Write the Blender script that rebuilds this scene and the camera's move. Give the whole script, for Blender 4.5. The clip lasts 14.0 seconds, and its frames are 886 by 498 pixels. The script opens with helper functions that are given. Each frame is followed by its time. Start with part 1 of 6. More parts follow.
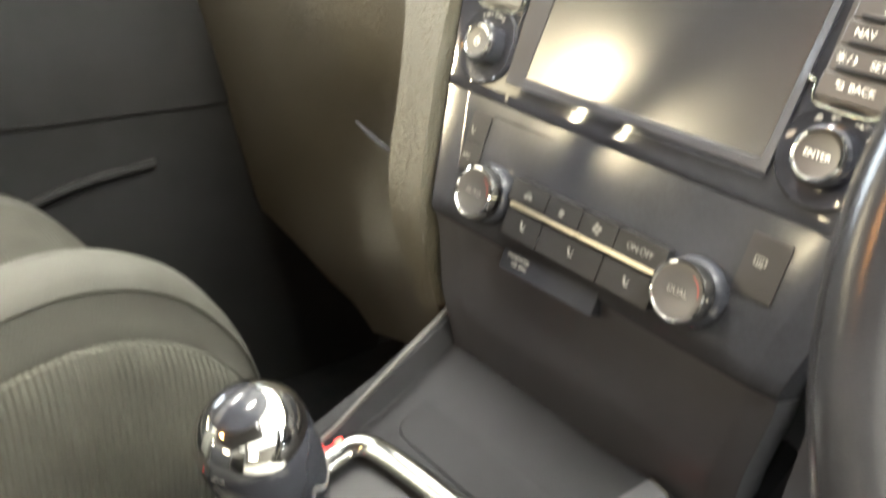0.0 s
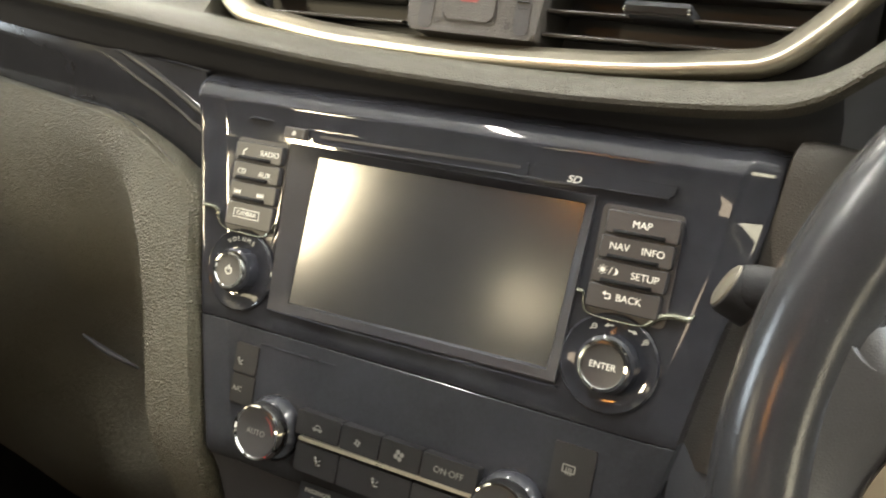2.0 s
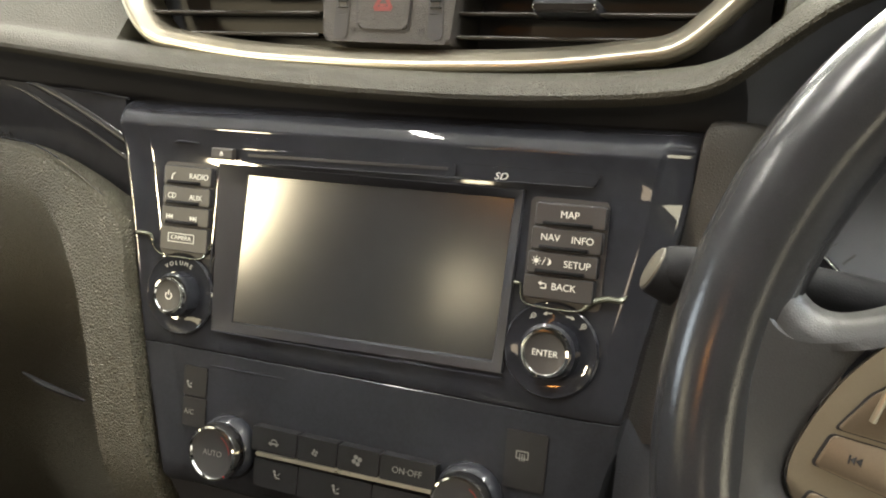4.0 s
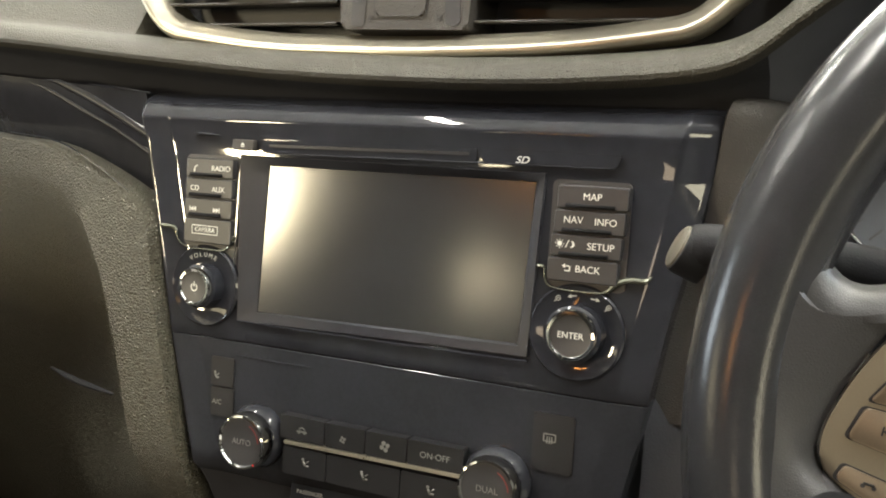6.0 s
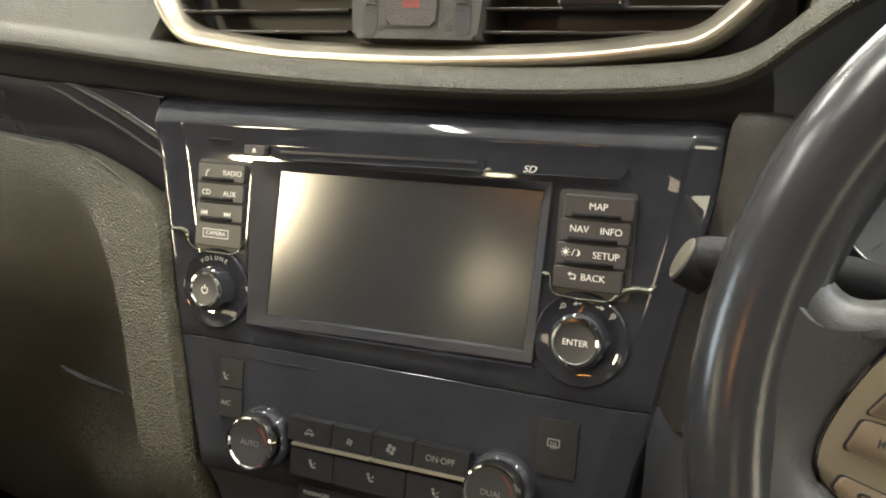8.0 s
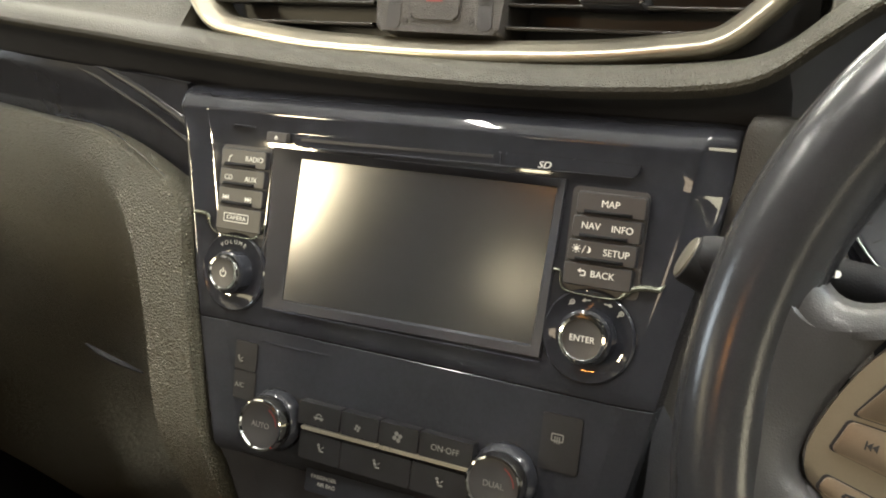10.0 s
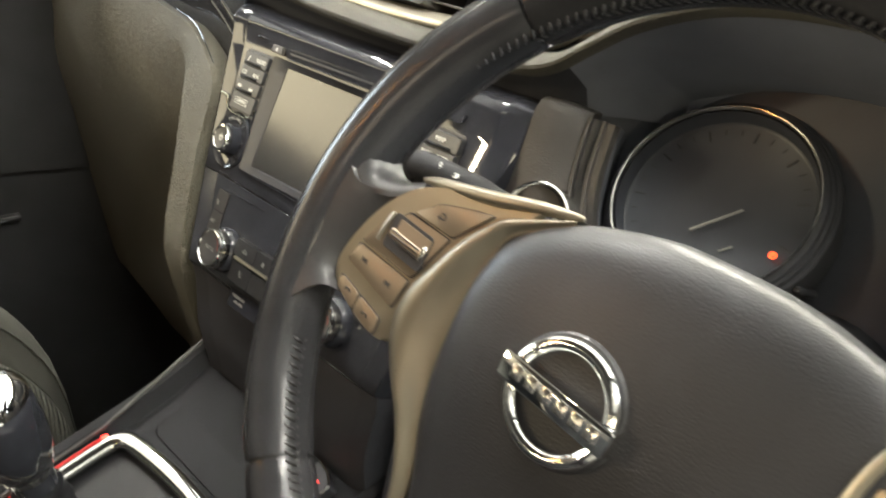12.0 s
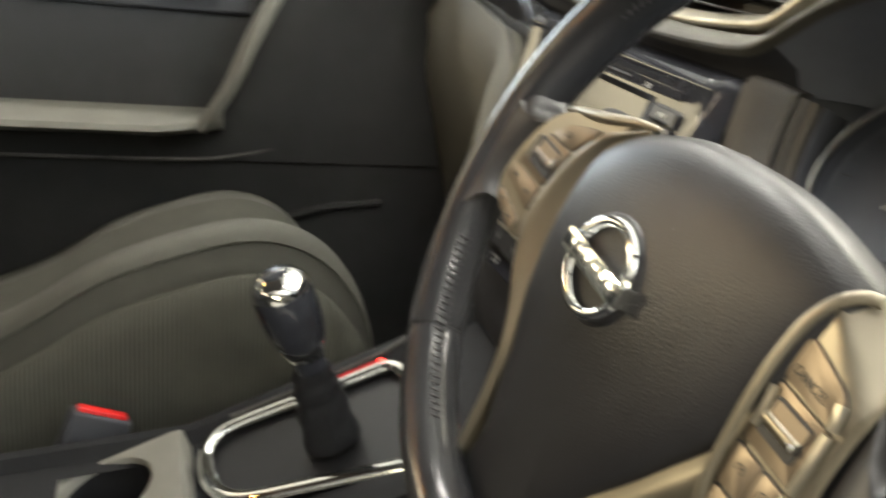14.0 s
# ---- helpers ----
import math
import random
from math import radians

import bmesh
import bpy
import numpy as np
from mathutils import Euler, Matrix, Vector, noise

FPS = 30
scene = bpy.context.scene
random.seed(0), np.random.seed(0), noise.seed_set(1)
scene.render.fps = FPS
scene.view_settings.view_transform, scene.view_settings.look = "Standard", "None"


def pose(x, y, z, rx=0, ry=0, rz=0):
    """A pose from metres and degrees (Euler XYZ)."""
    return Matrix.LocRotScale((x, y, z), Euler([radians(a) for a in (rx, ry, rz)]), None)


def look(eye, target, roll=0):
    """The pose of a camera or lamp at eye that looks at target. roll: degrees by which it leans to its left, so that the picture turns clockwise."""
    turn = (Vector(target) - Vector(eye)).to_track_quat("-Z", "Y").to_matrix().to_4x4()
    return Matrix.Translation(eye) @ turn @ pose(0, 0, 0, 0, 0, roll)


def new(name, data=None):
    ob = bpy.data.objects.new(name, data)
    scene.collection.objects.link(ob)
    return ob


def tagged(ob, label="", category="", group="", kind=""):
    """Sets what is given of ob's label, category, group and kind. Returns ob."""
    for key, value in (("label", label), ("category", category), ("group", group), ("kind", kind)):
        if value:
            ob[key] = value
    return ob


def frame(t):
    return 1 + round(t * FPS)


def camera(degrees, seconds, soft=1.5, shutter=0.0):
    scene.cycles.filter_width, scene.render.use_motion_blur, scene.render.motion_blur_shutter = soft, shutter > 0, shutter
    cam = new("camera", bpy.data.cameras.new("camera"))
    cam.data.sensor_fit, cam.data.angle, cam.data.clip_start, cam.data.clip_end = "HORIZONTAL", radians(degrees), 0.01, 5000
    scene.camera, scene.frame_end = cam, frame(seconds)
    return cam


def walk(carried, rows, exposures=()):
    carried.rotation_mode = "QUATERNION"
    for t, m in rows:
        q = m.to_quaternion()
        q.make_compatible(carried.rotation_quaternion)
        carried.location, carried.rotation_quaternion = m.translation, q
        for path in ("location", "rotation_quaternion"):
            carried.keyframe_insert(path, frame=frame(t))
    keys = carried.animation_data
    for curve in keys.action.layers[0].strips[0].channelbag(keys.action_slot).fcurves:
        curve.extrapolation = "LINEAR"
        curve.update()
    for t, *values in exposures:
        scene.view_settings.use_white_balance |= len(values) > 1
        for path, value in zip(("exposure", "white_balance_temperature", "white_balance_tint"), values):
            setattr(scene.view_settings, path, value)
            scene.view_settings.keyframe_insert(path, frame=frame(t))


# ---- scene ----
cam = camera(53.3, 14.0, soft=1.9, shutter=0.4)
# The fascia's own frame: x to the car's right, z up along the leaning panel, y into the dash.
FD = pose(0, 0, 0.72, -17, 0, 0)
PATH = [
    (0, (0.273, -0.392, -0.022), (-1.063, 1.016, -0.504), 18.4),
    (0.5, (0.23, -0.409, 0.013), (-1.025, 1.13, -0.226), 16.2),
    (1, (0.216, -0.408, 0.033), (-0.883, 1.256, -0.121), 13.8),
    (1.5, (0.212, -0.405, 0.035), (-0.778, 1.325, -0.124), 12.6),
    (2, (0.212, -0.4, 0.042), (-0.688, 1.379, -0.107), 10.2),
    (2.5, (0.217, -0.398, 0.051), (-0.604, 1.42, -0.087), 8.3),
    (3, (0.217, -0.403, 0.054), (-0.569, 1.431, -0.077), 6.4),
    (5.5, (0.211, -0.412, 0.042), (-0.568, 1.421, -0.139), 4.0),
    (6, (0.213, -0.412, 0.046), (-0.587, 1.413, -0.128), 3.6),
    (6.5, (0.21, -0.417, 0.047), (-0.575, 1.414, -0.127), 3.5),
    (7, (0.212, -0.415, 0.044), (-0.579, 1.416, -0.106), 3.6),
    (7.5, (0.213, -0.418, 0.05), (-0.577, 1.411, -0.116), 3.6),
    (8, (0.214, -0.419, 0.05), (-0.595, 1.402, -0.125), 4.2),
    (10.5, (0.237, -0.419, 0.047), (-0.695, 1.341, -0.141), 8.1),
    (11, (0.304, -0.417, 0.054), (-0.798, 1.242, -0.13), 11.3),
    (11.2, (0.347, -0.406, 0.064), (-0.868, 1.166, -0.158), 12.9),
    (11.5, (0.408, -0.409, 0.064), (-0.878, 1.104, -0.177), 16.7),
    (11.8, (0.475, -0.422, 0.061), (-0.823, 1.075, -0.213), 19.6),
    (12, (0.504, -0.418, 0.058), (-0.792, 1.076, -0.239), 20.9),
    (12.5, (0.566, -0.429, 0.059), (-0.716, 1.075, -0.245), 22.3),
    (13, (0.618, -0.415, 0.069), (-0.718, 1.047, -0.211), 22.6),
    (13.3, (0.64, -0.4, 0.057), (-0.778, 0.975, -0.258), 25.3),
    (13.5, (0.645, -0.384, 0.056), (-0.871, 0.862, -0.327), 24.8),
    (13.6, (0.654, -0.381, 0.056), (-0.921, 0.785, -0.346), 24.7),
    (13.8, (0.654, -0.367, 0.054), (-1.016, 0.624, -0.422), 23.5),
    (14, (0.654, -0.362, 0.052), (-1.112, 0.431, -0.452), 23.7),
]
EXPOSURES = [(0.0, 1.90), (0.5, 1.70), (1.0, 1.06), (1.5, 0.82), (2.0, 0.80), (2.5, 0.77), (3.0, 0.47), (5.5, 0.44), (8.0, 0.43), (10.5, 0.43), (11.0, 0.38), (11.5, 0.36), (12.0, 0.80), (12.5, 0.83), (13.0, 0.68), (13.5, 0.47), (14.0, 0.54)]
walk(cam, [(t, FD @ look(eye, target, roll)) for t, eye, target, roll in PATH], EXPOSURES)

# ---- world and lights ----
world = bpy.data.worlds.new("world")
world.use_nodes = True
scene.world = world
world.node_tree.nodes["Background"].inputs[0].default_value = (0.9, 0.95, 1.0, 1)
world.node_tree.nodes["Background"].inputs[1].default_value = 0.02


def area(name, place, target, w, h, watts, colour):
    data = bpy.data.lights.new(name, "AREA")
    data.shape, data.size, data.size_y, data.energy, data.color = "RECTANGLE", w, h, watts, colour
    ob = new(name, data)
    ob.matrix_world = look(place, target)
    return ob


WARM, WHITE, PALE, COOL, ORANGE, AMBER = (1.0, 0.92, 0.66), (1.0, 0.97, 0.88), (1.0, 0.975, 0.88), (0.82, 0.93, 1.0), (1.0, 0.40, 0.09), (1.0, 0.86, 0.56)
for lx in (-3.2, -1.2, 1.6, 3.4):
    for ly in (-0.4, 2.6):
        area("tube_lamp", (lx, ly, 3.3), (lx, ly, 0), 0.07, 1.2, 44, WHITE)
area("shop_window", (0.6, 5.6, 1.65), (0.6, 0, 1.65), 7.0, 3.6, 1250, PALE)
area("west_door", (-5.7, -1.0, 1.75), (0, -0.4, 1.0), 1.3, 1.7, 75, COOL)
# added panel in place of a warm lit wall, for the screen's beige reflection
area("west_wall_fill", (-5.7, -4.1, 1.85), (0, -2.6, 1.0), 3.2, 1.1, 48, AMBER)
# added fill under the closed ceiling, to widen highlights on the rim and pad
area("ceiling_fill", (0.5, 3.2, 3.5), (0.5, 3.2, 0), 5.0, 2.2, 190, WARM)
area("east_door", (5.7, -3.5, 1.95), (-0.2, -0.2, 0.8), 2.2, 1.1, 70, WARM)
area("quarter_window", (5.2, 3.6, 2.0), (0.4, -0.1, 0.8), 4.0, 2.6, 620, COOL)
area("side_window", (-4.10, -5.4, 2.04), (-0.1, 0, 0.74), 0.42, 0.72, 145, AMBER)
area("rear_spot", (-2.02, -5.4, 1.64), (0.08, 0, 0.72), 0.20, 0.20, 4.5, AMBER)
# added warm fill by the rear wall for the airbag's sheen; no window there
area("rear_fill", (0.75, -5.7, 1.60), (0.38, 0, 0.80), 1.3, 0.5, 12, (1.0, 0.80, 0.56))
area("dome_lamp", (-0.28, -1.1, 1.165), (0.05, 0, 0.75), 0.15, 0.013, 0.6, ORANGE)

# ---- materials ----
def material(name, base, rough=0.5, metal=0.0, grain=0.0, size=400.0, blotch=0.12, spec=0.5, coat=0.0, cells=False, rvar=0.08, depth=0.0006):
    """A procedural surface: base colour with fine and broad variation, and a grain of relief."""
    m = bpy.data.materials.new(name)
    m.use_nodes = True
    nt = m.node_tree
    b = nt.nodes["Principled BSDF"]
    b.inputs["Metallic"].default_value = metal
    b.inputs["Specular IOR Level"].default_value = spec
    b.inputs["Coat Weight"].default_value = coat
    b.inputs["Coat Roughness"].default_value = 0.05
    tc = nt.nodes.new("ShaderNodeTexCoord")
    broad = nt.nodes.new("ShaderNodeTexNoise")
    broad.inputs["Scale"].default_value, broad.inputs["Detail"].default_value = 22.0, 5.0
    fine = nt.nodes.new("ShaderNodeTexNoise")
    fine.inputs["Scale"].default_value, fine.inputs["Detail"].default_value = size * 1.7, 2.0
    for n in (broad, fine):
        nt.links.new(tc.outputs["Object"], n.inputs["Vector"])
    mix = nt.nodes.new("ShaderNodeMath")
    mix.operation = "MULTIPLY_ADD"
    nt.links.new(broad.outputs["Fac"], mix.inputs[0])
    mix.inputs[1].default_value = 0.7
    add = nt.nodes.new("ShaderNodeMath")
    add.operation = "MULTIPLY"
    nt.links.new(fine.outputs["Fac"], add.inputs[0])
    add.inputs[1].default_value = 0.3
    nt.links.new(add.outputs[0], mix.inputs[2])
    ramp = nt.nodes.new("ShaderNodeValToRGB")
    ramp.color_ramp.elements[0].position, ramp.color_ramp.elements[1].position = 0.3, 0.7
    ramp.color_ramp.elements[0].color = (*[c * (1 - blotch) for c in base], 1)
    ramp.color_ramp.elements[1].color = (*[min(1, c * (1 + blotch)) for c in base], 1)
    nt.links.new(mix.outputs[0], ramp.inputs["Fac"])
    nt.links.new(ramp.outputs["Color"], b.inputs["Base Color"])
    rr = nt.nodes.new("ShaderNodeMapRange")
    rr.inputs["To Min"].default_value, rr.inputs["To Max"].default_value = max(0.02, rough - rvar), rough + rvar
    nt.links.new(mix.outputs[0], rr.inputs["Value"])
    nt.links.new(rr.outputs["Result"], b.inputs["Roughness"])
    if grain > 0:
        if cells:
            tex = nt.nodes.new("ShaderNodeTexVoronoi")
            tex.feature, height = "DISTANCE_TO_EDGE", "Distance"
        else:
            tex = nt.nodes.new("ShaderNodeTexNoise")
            height = "Fac"
        tex.inputs["Scale"].default_value = size
        nt.links.new(tc.outputs["Object"], tex.inputs["Vector"])
        bump = nt.nodes.new("ShaderNodeBump")
        bump.inputs["Strength"].default_value, bump.inputs["Distance"].default_value = grain, depth
        nt.links.new(tex.outputs[height], bump.inputs["Height"])
        nt.links.new(bump.outputs["Normal"], b.inputs["Normal"])
    return m


def glow(name, colour, strength):
    m = bpy.data.materials.new(name)
    m.use_nodes = True
    b = m.node_tree.nodes["Principled BSDF"]
    b.inputs["Base Color"].default_value = (*colour, 1)
    b.inputs["Emission Color"].default_value = (*colour, 1)
    b.inputs["Emission Strength"].default_value = strength
    return m


def ribbed(name, base, pitch):
    """Seat cloth: fine raised ribs that run one way, over a soft weave."""
    m = material(name, base, 0.9, 0, 0.0, 900, 0.18, 0.15)
    nt = m.node_tree
    tc = nt.nodes.new("ShaderNodeTexCoord")
    wave = nt.nodes.new("ShaderNodeTexWave")
    wave.bands_direction = "Y"
    wave.inputs["Scale"].default_value, wave.inputs["Distortion"].default_value, wave.inputs["Detail"].default_value = 0.314 / pitch, 0.6, 2.0
    nt.links.new(tc.outputs["Object"], wave.inputs["Vector"])
    bump = nt.nodes.new("ShaderNodeBump")
    bump.inputs["Strength"].default_value, bump.inputs["Distance"].default_value = 0.8, 0.0014
    nt.links.new(wave.outputs["Fac"], bump.inputs["Height"])
    nt.links.new(bump.outputs["Normal"], nt.nodes["Principled BSDF"].inputs["Normal"])
    return m


def clear_glass(name):
    m = bpy.data.materials.new(name)
    m.use_nodes = True
    b = m.node_tree.nodes["Principled BSDF"]
    b.inputs["Transmission Weight"].default_value, b.inputs["Roughness"].default_value, b.inputs["IOR"].default_value = 1.0, 0.0, 1.05
    b.inputs["Base Color"].default_value = (0.97, 0.99, 0.98, 1)
    return m


M_GLOSS = material("piano_black", (0.024, 0.025, 0.031), 0.04, 0, 0.012, 60, 0.2, 0.42, 0.0, rvar=0.015)
M_SCREEN = material("screen_film", (0.028, 0.028, 0.030), 0.155, 0, 0.015, 2500, 0.05, 0.55, rvar=0.01)
M_SOFT = material("soft_dash_skin", (0.062, 0.058, 0.046), 0.55, 0, 0.9, 700, 0.12, 0.45, cells=True, depth=0.0010)
M_PAD = material("knee_panel_skin", (0.092, 0.084, 0.061), 0.56, 0, 1.0, 520, 0.12, 0.42, cells=True, depth=0.0036)
M_LOWER = material("dark_plastic", (0.034, 0.035, 0.041), 0.62, 0, 0.35, 900, 0.15, 0.3)
# black hood plastic, lightened to stand in for haze and bounced light
M_HOOD = material("hood_lightened", (0.140, 0.147, 0.172), 0.65, 0, 0.35, 900, 0.15, 0.2, cells=True)
M_TRIM = material("grey_grained_trim", (0.05, 0.046, 0.043), 0.5, 0, 0.7, 750, 0.12, 0.4, cells=True, depth=0.0006)
M_SATIN = material("satin_silver", (0.50, 0.465, 0.38), 0.3, 0.85, 0.05, 900, 0.06, 0.5)
M_CHROME = material("chrome", (0.82, 0.82, 0.8), 0.05, 1.0, 0.0, 300, 0.04, 0.5, rvar=0.02)
M_LEATHER = material("rim_leather", (0.026, 0.0258, 0.028), 0.19, 0, 0.10, 1100, 0.2, 0.34, cells=True, depth=0.0003)
M_SPOKE = material("spoke_leather", (0.034, 0.0335, 0.035), 0.42, 0, 0.25, 1100, 0.2, 0.4, cells=True, depth=0.0004)
M_THREAD = material("black_thread", (0.034, 0.0335, 0.035), 0.6, 0, 0.3, 2000, 0.2, 0.3)
M_AIRBAG = material("airbag_skin", (0.024, 0.0238, 0.0265), 0.40, 0, 0.32, 620, 0.12, 0.42, cells=True, depth=0.0006)
M_PAINT = material("silver_paint", (0.285, 0.256, 0.202), 0.40, 0.85, 0.03, 1200, 0.08, 0.5)
M_BUTTON = material("button_black", (0.028, 0.028, 0.031), 0.42, 0, 0.08, 1500, 0.15, 0.45)
M_SWITCH = material("switch_grey", (0.25, 0.20, 0.145), 0.42, 0.6, 0.05, 1500, 0.12, 0.45)
M_LABEL = material("label_white", (0.72, 0.72, 0.68), 0.5, 0, 0, 800, 0.06)
M_DIM = material("label_grey", (0.30, 0.30, 0.28), 0.5, 0, 0, 800, 0.06)
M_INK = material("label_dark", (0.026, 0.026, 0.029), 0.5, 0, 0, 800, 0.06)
M_DIALFACE = material("gauge_face", (0.042, 0.045, 0.054), 0.4, 0, 0, 800, 0.15, 0.2)
M_RED = material("red_plastic", (0.55, 0.012, 0.012), 0.4, 0, 0.1, 900, 0.1)
M_HAZ = material("hazard_red", (0.16, 0.022, 0.020), 0.5, 0, 0, 900, 0.1)
M_LED = glow("red_led", (1.0, 0.03, 0.02), 6.0)
M_WARN = glow("warning_light", (1.0, 0.10, 0.02), 2.2)
M_FLOOR = material("carpet", (0.034, 0.034, 0.036), 0.95, 0, 0.8, 300, 0.3, 0.1)
M_CLOTH = ribbed("ribbed_cloth", (0.056, 0.055, 0.046), 0.0046)
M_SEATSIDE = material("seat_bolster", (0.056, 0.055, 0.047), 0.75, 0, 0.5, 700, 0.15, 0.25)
M_SEATSHADE = material("seat_shade_strip", (0.042, 0.041, 0.035), 0.85, 0, 0.5, 700, 0.15, 0.15)
M_DOOR = material("door_card", (0.020, 0.0198, 0.020), 0.6, 0, 0.4, 800, 0.15, 0.15, cells=True)
M_ROOF = material("headlining", (0.075, 0.074, 0.074), 0.95, 0, 0.3, 500, 0.06, 0.1)
M_CONCRETE = material("concrete", (0.22, 0.21, 0.19), 0.7, 0, 0.4, 40, 0.15, 0.3)
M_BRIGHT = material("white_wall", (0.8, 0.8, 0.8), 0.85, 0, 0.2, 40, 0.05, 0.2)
# unseen walls take this near-black, shade put into paint to keep reflections dark
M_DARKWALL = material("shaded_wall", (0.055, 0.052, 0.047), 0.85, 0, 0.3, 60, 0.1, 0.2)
M_BLACK = material("console_black", (0.012, 0.012, 0.0135), 0.65, 0, 0.3, 900, 0.2, 0.12)
M_FAINT = material("label_faint", (0.07, 0.07, 0.068), 0.6, 0, 0, 800, 0.06)
M_SATINBLACK = material("satin_black", (0.024, 0.025, 0.030), 0.12, 0, 0.01, 300, 0.2, 0.25)
M_GREY = material("satin_grey_plastic", (0.17, 0.165, 0.145), 0.45, 0, 0.2, 900, 0.1, 0.4)
M_TRIMGLOSS = material("gloss_trim", (0.025, 0.026, 0.032), 0.13, 0, 0.0, 60, 0.2, 0.35, rvar=0.02)
M_CLIMKEY = material("climate_key", (0.015, 0.015, 0.0165), 0.5, 0, 0.06, 1500, 0.15, 0.2)
M_SOFTDIM = material("label_worn_grey", (0.17, 0.17, 0.16), 0.55, 0, 0, 800, 0.08)
M_CAP = material("stalk_cap", (0.088, 0.079, 0.062), 0.4, 0, 0.05, 900, 0.1, 0.4)
M_RING = material("dial_ring", (0.80, 0.79, 0.76), 0.16, 1.0, 0.0, 300, 0.04, 0.5, rvar=0.03)
M_STALK = material("stalk_black", (0.016, 0.016, 0.018), 0.6, 0, 0.2, 1200, 0.15, 0.12)
M_ARM = material("armrest_skin", (0.095, 0.092, 0.08), 0.6, 0, 0.6, 700, 0.12, 0.35, cells=True)
M_GATE = material("gate_black", (0.011, 0.011, 0.012), 0.45, 0, 0.02, 300, 0.2, 0.22)
M_FRAME = material("screen_frame", (0.026, 0.027, 0.033), 0.42, 0, 0.02, 900, 0.15, 0.2)
# pale metal that stands in for the highlight on gloss black ledges
M_GLINT = material("ledge_glint", (0.42, 0.43, 0.36), 0.22, 0.9, 0.0, 300, 0.08, 0.5)
M_GLASS = clear_glass("glass")

# ---- building helpers ----
def thing(name, label, category, m=None, group="", kind=""):
    ob = new(name)
    ob.empty_display_size = 0.02
    ob.matrix_world = m if m is not None else FD
    return tagged(ob, label, category, group, kind)


def part(name, bm, mat, parent=None, label="", m=None, sharp=38, flat=True):
    me = bpy.data.meshes.new(name)
    bmesh.ops.recalc_face_normals(bm, faces=bm.faces)
    bm.to_mesh(me)
    bm.free()
    me.materials.append(mat)
    me.set_sharp_from_angle(angle=radians(sharp))
    me.polygons.foreach_set("use_smooth", [not flat or len(p.vertices) < 5 for p in me.polygons])
    ob = new(name, me)
    if parent is not None:
        ob.parent = parent
    if m is not None:
        ob.matrix_local = m
    if label:
        ob["label"] = label
    return ob


def share(ob, name, m, parent=None):
    """Another object on the same mesh."""
    o = new(name, ob.data)
    o.parent = parent if parent is not None else ob.parent
    o.matrix_local = m
    if "label" in ob:
        o["label"] = ob["label"]
    return o


def prism(outline, y0, y1, bevel=0.0, seg=3, bm=None):
    """A plate with that outline of (x, z), front at y0, back at y1, its front edge rounded."""
    bm = bm or bmesh.new()
    front = [bm.verts.new((x, y0, z)) for x, z in outline]
    back = [bm.verts.new((x, y1, z)) for x, z in outline]
    f = bm.faces.new(front)
    bm.faces.new(back[::-1])
    n = len(outline)
    for i in range(n):
        j = (i + 1) % n
        bm.faces.new((front[j], front[i], back[i], back[j]))
    if bevel > 0:
        bmesh.ops.bevel(bm, geom=list(f.edges), offset=bevel, segments=seg, profile=0.5, affect="EDGES", clamp_overlap=True)
    return bm


def rrect(cx, cz, w, h, r, n=5, tilt=0.0):
    """A rounded rectangle's outline."""
    pts = []
    a = radians(tilt)
    for sx, sz, start in ((1, 1, 0), (-1, 1, 90), (-1, -1, 180), (1, -1, 270)):
        for i in range(n + 1):
            b = radians(start + 90 * i / n)
            x, z = sx * (w / 2 - r) + r * math.cos(b), sz * (h / 2 - r) + r * math.sin(b)
            pts.append((cx + x * math.cos(a) - z * math.sin(a), cz + x * math.sin(a) + z * math.cos(a)))
    return pts


def rounded(outline, r, n=5):
    """A polygon's outline with its corners rounded."""
    pts, k = [], len(outline)
    for i in range(k):
        p, a, b = Vector(outline[i]), Vector(outline[i - 1]), Vector(outline[(i + 1) % k])
        rr = r[i] if isinstance(r, (list, tuple)) else r
        d1, d2 = (a - p), (b - p)
        s = min(rr, d1.length * 0.45, d2.length * 0.45)
        q1, q2 = p + d1.normalized() * s, p + d2.normalized() * s
        for j in range(n + 1):
            t = j / n
            pts.append(tuple(q1 * (1 - t) ** 2 + p * 2 * t * (1 - t) + q2 * t * t))
    return pts


def smooth_line(pts, n=8, closed=False):
    """Catmull-Rom points through the given ones."""
    P = [Vector(p) for p in pts]
    k = len(P)
    out = []
    for i in range(k if closed else k - 1):
        p0 = P[i - 1] if closed or i > 0 else P[0] * 2 - P[1]
        p1, p2 = P[i], P[(i + 1) % k]
        p3 = P[(i + 2) % k] if closed or i + 2 < k else p2 * 2 - p1
        for j in range(n):
            t = j / n
            out.append(0.5 * ((2 * p1) + (p2 - p0) * t + (2 * p0 - 5 * p1 + 4 * p2 - p3) * t * t + (3 * p1 - p0 - 3 * p2 + p3) * t ** 3))
    if not closed:
        out.append(P[-1])
    return out


